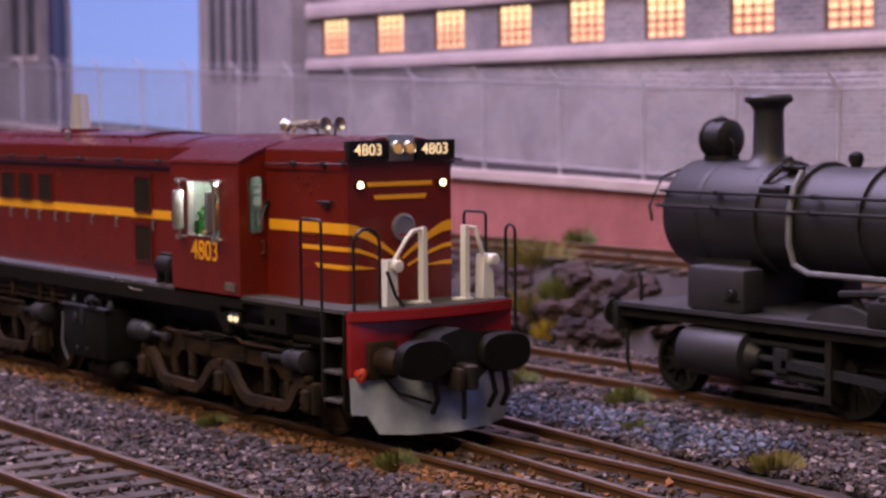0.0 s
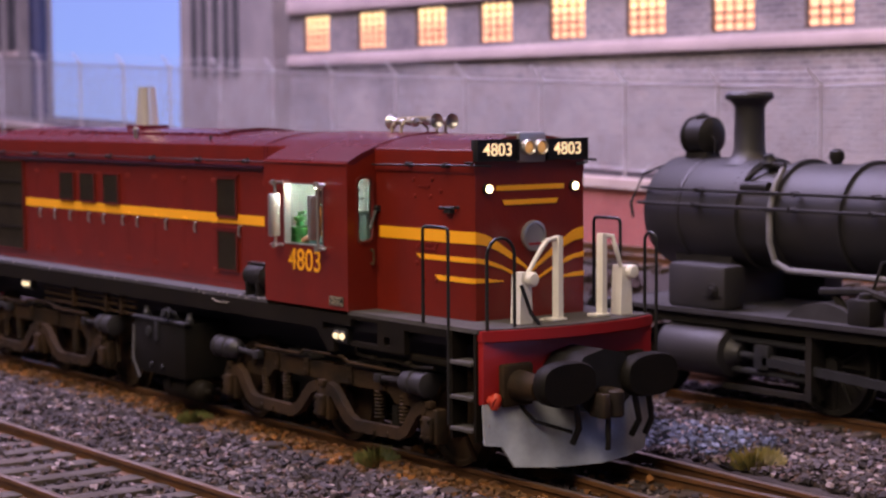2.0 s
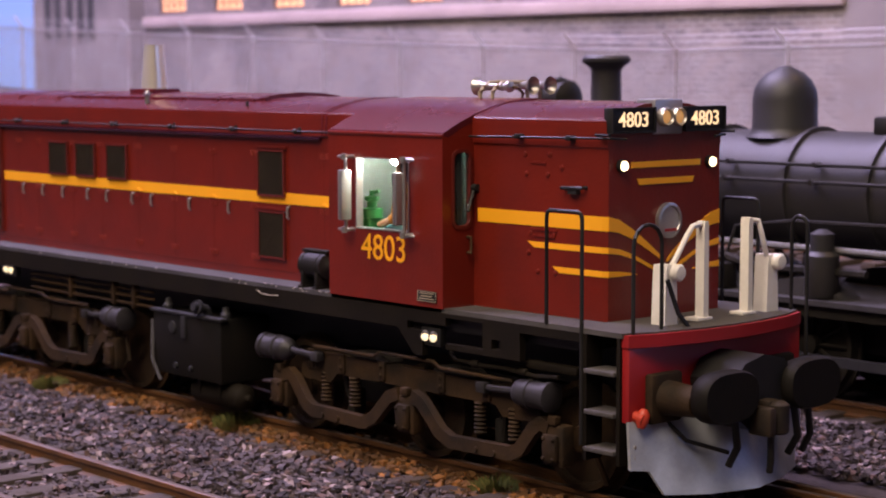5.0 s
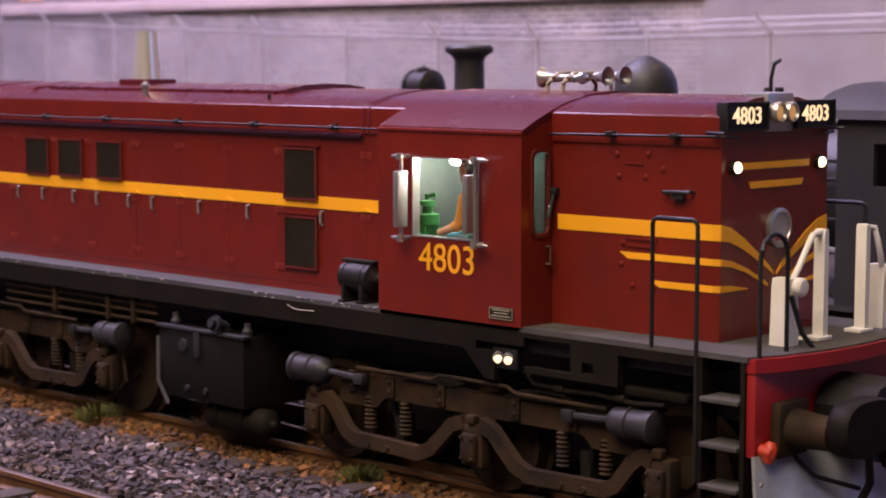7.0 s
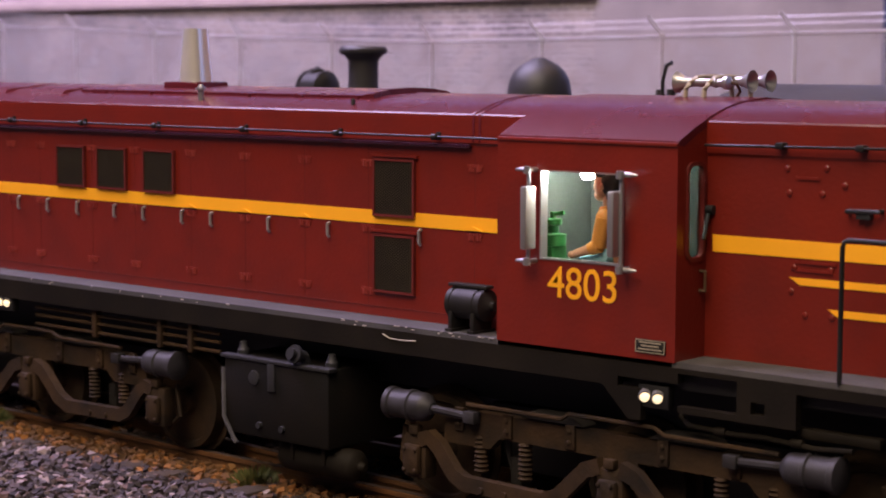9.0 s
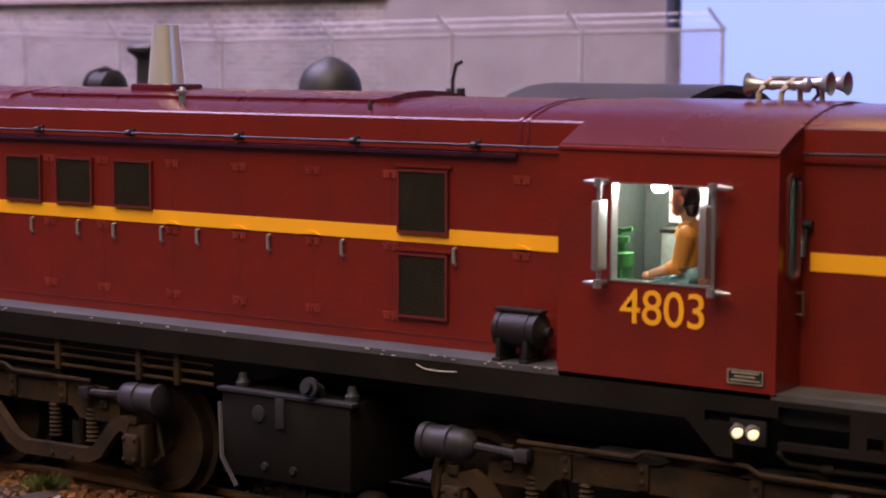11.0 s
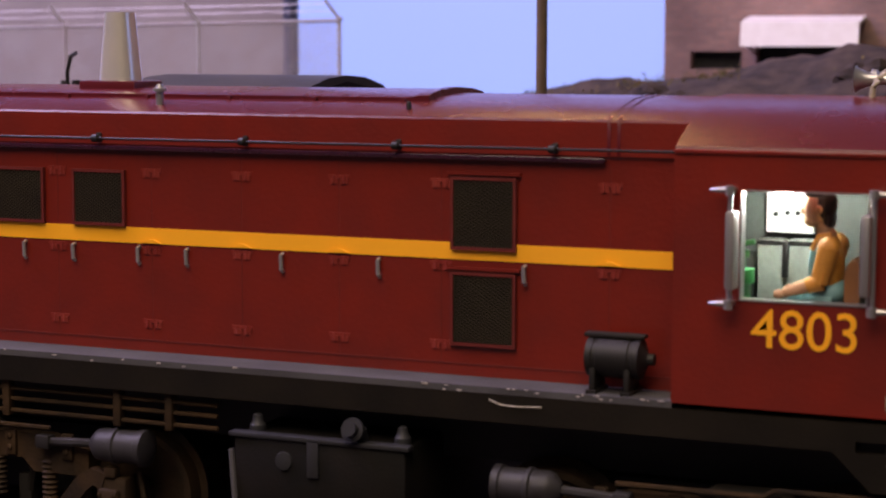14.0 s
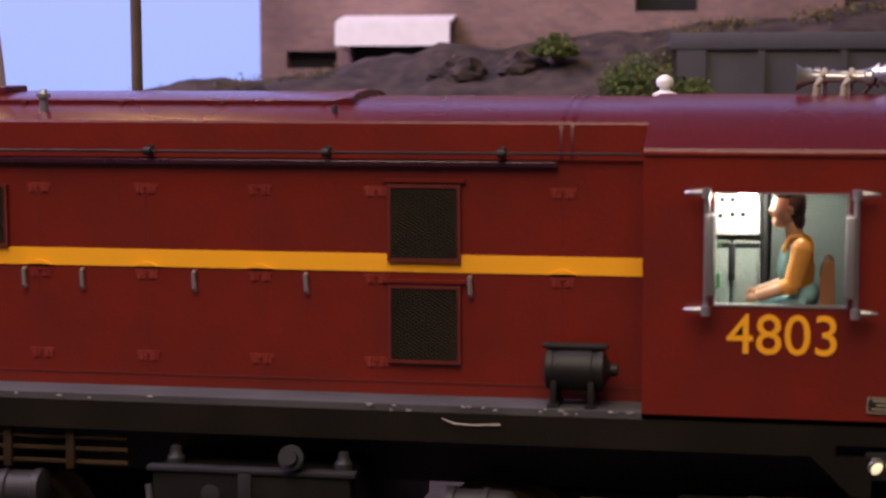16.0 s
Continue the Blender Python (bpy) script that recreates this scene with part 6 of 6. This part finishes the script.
    prism(bm, [(-0.5, 1.2), (0.5, 1.2), (0.5, 1.95), (-0.5, 1.95)], "x", 4.95, 6.0)
    for v in bm.verts:
        v.co.y += Y
    P("saddle", bm)
    for s in (-1, 1):
        bm = B()
        box(bm, 5.45, 6.5, Y + s * 0.95 - 0.2, Y + s * 0.95 + 0.2, 1.2, 1.78, 0.06)
        sb = P("sandbox", bm, label="rounded black sandbox")
        bm = B()
        turned(bm, (6.3, Y + s * 1.15, 1.45), (0, s, 0), [(0, 0.09), (0.03, 0.09), (0.035, 0.06), (0.06, 0.05)], 14)
        box(bm, 6.15, 6.45, min(Y + s * 1.14, Y + s * 1.17), max(Y + s * 1.14, Y + s * 1.17), 1.37, 1.39)
        P("cap", bm, BLACKISH, sb)
        cy = P("cylinder", turned(B(), (5.36, Y + s * 0.98, 0.66), (1, 0, 0), [(0, 0.24), (0.03, 0.31), (0.08, 0.33), (1.1, 0.33), (1.15, 0.31), (1.17, 0.2), (1.3, 0.1)], 28), label="dark cylinder")
        for z in (0.86, 0.66, 0.46):
            P("slide_bar", tube(B(), [(6.3, Y + s * 1.0, z), (7.9, Y + s * 1.0, z - 0.02)], 0.045, 8), DARK)
        bm = B()
        box(bm, 6.95, 7.2, Y + s * 1.0 - 0.09, Y + s * 1.0 + 0.09, 0.5, 0.82, 0.02)
        P("crosshead", bm, DARK)
        bm = B()
        ribbon(bm, [(7.9, 1.14), (7.9, 0.2)], 0.1, Y + s * 1.0 - 0.12, Y + s * 1.0 + 0.12)
        box(bm, 6.4, 7.95, Y + s * 1.05 - 0.03, Y + s * 1.05 + 0.03, 0.2, 0.27)
        P("guide_bracket", bm, STEAMDUST)
        bm = B()
        ribbon(bm, [(7.1, 0.62), (9.4, 0.5), (11.7, 0.5)], 0.11, Y + s * 1.06 - 0.03, Y + s * 1.06 + 0.03)
        P("coupling_rod", bm, DARK)
        for x, r in ((4.95, 0.42), (8.0, 0.62), (9.9, 0.62), (11.8, 0.62), (14.6, 0.42)):
            bm = B()
            yw = Y + s * 0.66
            turned(bm, (x, yw, r), (0, s, 0), [(0, r + 0.05), (0.03, r + 0.05), (0.035, r), (0.15, r - 0.01), (0.15, r - 0.08), (0.05, r - 0.08)], 36)
            wh = P("wheel", bm, STEAMDUST)
            bm = B()
            for k in range(12):
                a = k * math.tau / 12
                tube(bm, [(x + 0.08 * math.cos(a), yw + s * 0.08, r + 0.08 * math.sin(a)), (x + (r - 0.06) * math.cos(a), yw + s * 0.08, r + (r - 0.06) * math.sin(a))], 0.028, 5)
            turned(bm, (x, yw, r), (0, s, 0), [(0, 0.13), (0.18, 0.12), (0.2, 0.06)], 16)
            P("spokes", bm, STEAMDUST, wh)
        for x in (8.0, 9.9):
            bm = B()
            prism(bm, [(x + 0.72 * math.cos(q), 0.9 + 0.52 * math.sin(q)) for q in [math.pi * (0.1 + 0.8 * k / 16) for k in range(17)]], "y", min(Y + s * 0.62, Y + s * 1.0), max(Y + s * 0.62, Y + s * 1.0))
            P("splasher", bm, DECKS, label="dusty curved wheel splasher")
        for z, x0 in ((2.72, 4.6), (2.52, 4.55)):
            bm = B()
            off = math.sqrt(max(0.01, 0.76 ** 2 - (z - 2.39) ** 2)) + 0.07
            tube(bm, [(4.44, Y + s * 0.3, z), (4.42, Y + s * (off - 0.1), z), (x0 + 0.1, Y + s * off, z), (12.3, Y + s * off, z)], 0.022, 6)
            hr = P("handrail", bm, BLACKISH, label="thin black boiler handrail")
            for x in (5.6, 7.3, 8.6, 9.9):
                bm = B()
                cyl(bm, (x, Y + s * (off - 0.1), z), (x, Y + s * (off + 0.02), z), 0.035, n=8)
                P("knob", bm, BLACKISH, hr)
        bm = B()
        tube(bm, [(6.85, Y + s * 0.45, 3.02), (6.9, Y + s * 0.65, 2.82), (6.92, Y + s * 0.77, 2.5), (6.95, Y + s * 0.8, 2.1), (7.05, Y + s * 0.8, 1.85), (7.3, Y + s * 0.82, 1.76), (12.3, Y + s * 0.82, 1.74)], 0.043, 8)
        P("feed_pipe", bm, PIPEGREY, label="pale grey lagged feed pipe")
        bm = B()
        tube(bm, [(7.9, Y + s * 0.9, 1.55), (8.6, Y + s * 0.9, 1.6), (9.2, Y + s * 0.95, 1.5), (10.8, Y + s * 0.95, 1.52)], 0.05, 6)
        tube(bm, [(8.1, Y + s * 0.85, 1.5), (8.3, Y + s * 0.85, 1.25)], 0.06, 6)
        P("reach_rod", bm, STEAMDUST)
        bm = B()
        box(bm, 8.5, 8.85, Y + s * 0.98 - 0.14, Y + s * 0.98 + 0.14, 1.2, 1.52, 0.03)
        turned(bm, (8.67, Y + s * 0.98, 1.52), (0, 0, 1), [(0, 0.08), (0.06, 0.08), (0.08, 0.03)], 12)
        P("lubricator", bm, BLACKISH)
        bm = B()
        tube(bm, [(8.67, Y + s * 0.9, 1.5), (8.8, Y + s * 0.84, 1.95), (9.6, Y + s * 0.8, 2.05), (12.3, Y + s * 0.8, 2.08)], 0.025, 6)
        P("oil_pipe", bm, BLACKISH)
        bm = B()
        tube(bm, [(4.12, Y + s * 1.0, 1.0), (4.14, Y + s * 1.0, 0.35), (4.2, Y + s * 1.0, 0.2)], 0.03, 6)
        P("guard_iron", bm, STEAMDUST)
        bm = B()
        turned(bm, (10.2, Y + s * 0.98, 1.2), (0, 0, 1), [(0, 0.16), (0.05, 0.2), (0.5, 0.2), (0.55, 0.14), (0.75, 0.14), (0.8, 0.05)], 18)
        P("air_pump", bm, STEAM)
        # cab and bunker sides
        bm = B()
        wall_with_openings(bm, 12.4, 13.95, 1.2, 3.2, min(Y + s * 1.12, Y + s * 1.2), max(Y + s * 1.12, Y + s * 1.2), [(12.85, 13.25, 2.5, 2.95), (13.4, 13.85, 1.9, 2.95)])
        P("cab_side", bm, label="sooty black cab side")
    bm = B()
    tube(bm, [(4.42, Y - 0.25, 3.0), (4.3, Y - 0.5, 2.9), (4.28, Y - 0.72, 2.5), (4.35, Y - 0.74, 2.3)], 0.022, 6)
    P("front_handrail", bm, BLACKISH)
    for s in (-0.9, 0.9):
        P("lamp_iron", tube(B(), [(4.3, Y + s, 1.18), (4.3, Y + s, 1.52), (4.26, Y + s, 1.58)], 0.03, 6), BLACKISH)
    for x in (4.62, 5.14, 6.16):
        bm = B()
        for k in range(25):
            a = math.pi * (0.05 + 0.9 * k / 24)
            turned(bm, (x, Y - 0.743 * math.cos(a), 2.39 + 0.743 * math.sin(a)), (0, -math.cos(a), math.sin(a)), [(0, 0.016), (0.008, 0.015), (0.013, 0.007)], 5)
        P("rivet_row", bm, STEAM)["kind"] = "stuff"
    bm = B()
    cyl(bm, (6.3, Y - 0.6, 2.78), (6.75, Y - 0.6, 2.78), 0.075, n=14)
    turned(bm, (6.55, Y - 0.35, 3.05), (0, -0.4, 1), [(0, 0.11), (0.08, 0.11), (0.1, 0.08), (0.16, 0.06)], 12)
    tube(bm, [(6.3, Y - 0.55, 2.88), (6.5, Y - 0.4, 3.08), (6.85, Y - 0.42, 3.06)], 0.035, 6)
    P("ejector", bm, BLACKISH, label="black ejector and pipe on the boiler")
    bm = B()
    box(bm, 12.4, 12.48, Y - 1.12, Y + 1.12, 1.2, 3.2)
    fw = P("cab_front", bm)
    for s in (-1, 1):
        bm = B()
        turned(bm, (12.41, Y + s * 0.88, 2.75), (-1, 0, 0), [(0, 0.2), (0.05, 0.2), (0.05, 0.16), (0.02, 0.16)], 24)
        P("porthole_rim", bm, BLACKISH, fw)
    roof = [(-1.28, 3.2), (-1.25, 3.3), (-0.9, 3.47), (-0.45, 3.56), (0, 3.585), (0.45, 3.56), (0.9, 3.47), (1.25, 3.3), (1.28, 3.2), (0.9, 3.4), (0, 3.52), (-0.9, 3.4)]
    bm = B()
    loft(bm, [[V(x, Y + y, z) for y, z in roof] for x in (12.1, 14.35)])
    P("cab_roof", bm, label="curved dark cab roof")
    bm = B()
    box(bm, 13.952, 15.9, Y - 1.18, Y + 1.18, 1.2, 2.7, 0.04)
    P("coal_bunker", bm)
    bm = B()
    loft(bm, [[V(x, Y + math.cos(q) * w, 2.65 + math.sin(q) * h) for q in [k * math.pi / 12 for k in range(13)]] for x, w, h in ((14.05, 0.6, 0.4), (14.25, 1.0, 0.7), (14.65, 1.1, 0.75), (15.15, 1.0, 0.5), (15.65, 0.7, 0.15))])
    P("coal_load", bm, COALM, label="black heaped coal")


steam()


# ---- what moves ----
def along(t):
    for (a, u), (b, w) in zip(RUN, RUN[1:]):
        if a <= t <= b:
            return u + (w - u) * (t - a) / (b - a)
    return RUN[-1][1]


def motions():
    rows = [(t, pose(s * U, 0, 0)) for t, s in RUN]
    walk(diesel, rows)
    walk(driver, rows)
    for w, x in wheelsets:
        walk(w, [(k * 0.25, pose(x * U, 0, 0.48 * U, 0, math.degrees(along(k * 0.25) / 0.48), 0)) for k in range(65)])


motions()
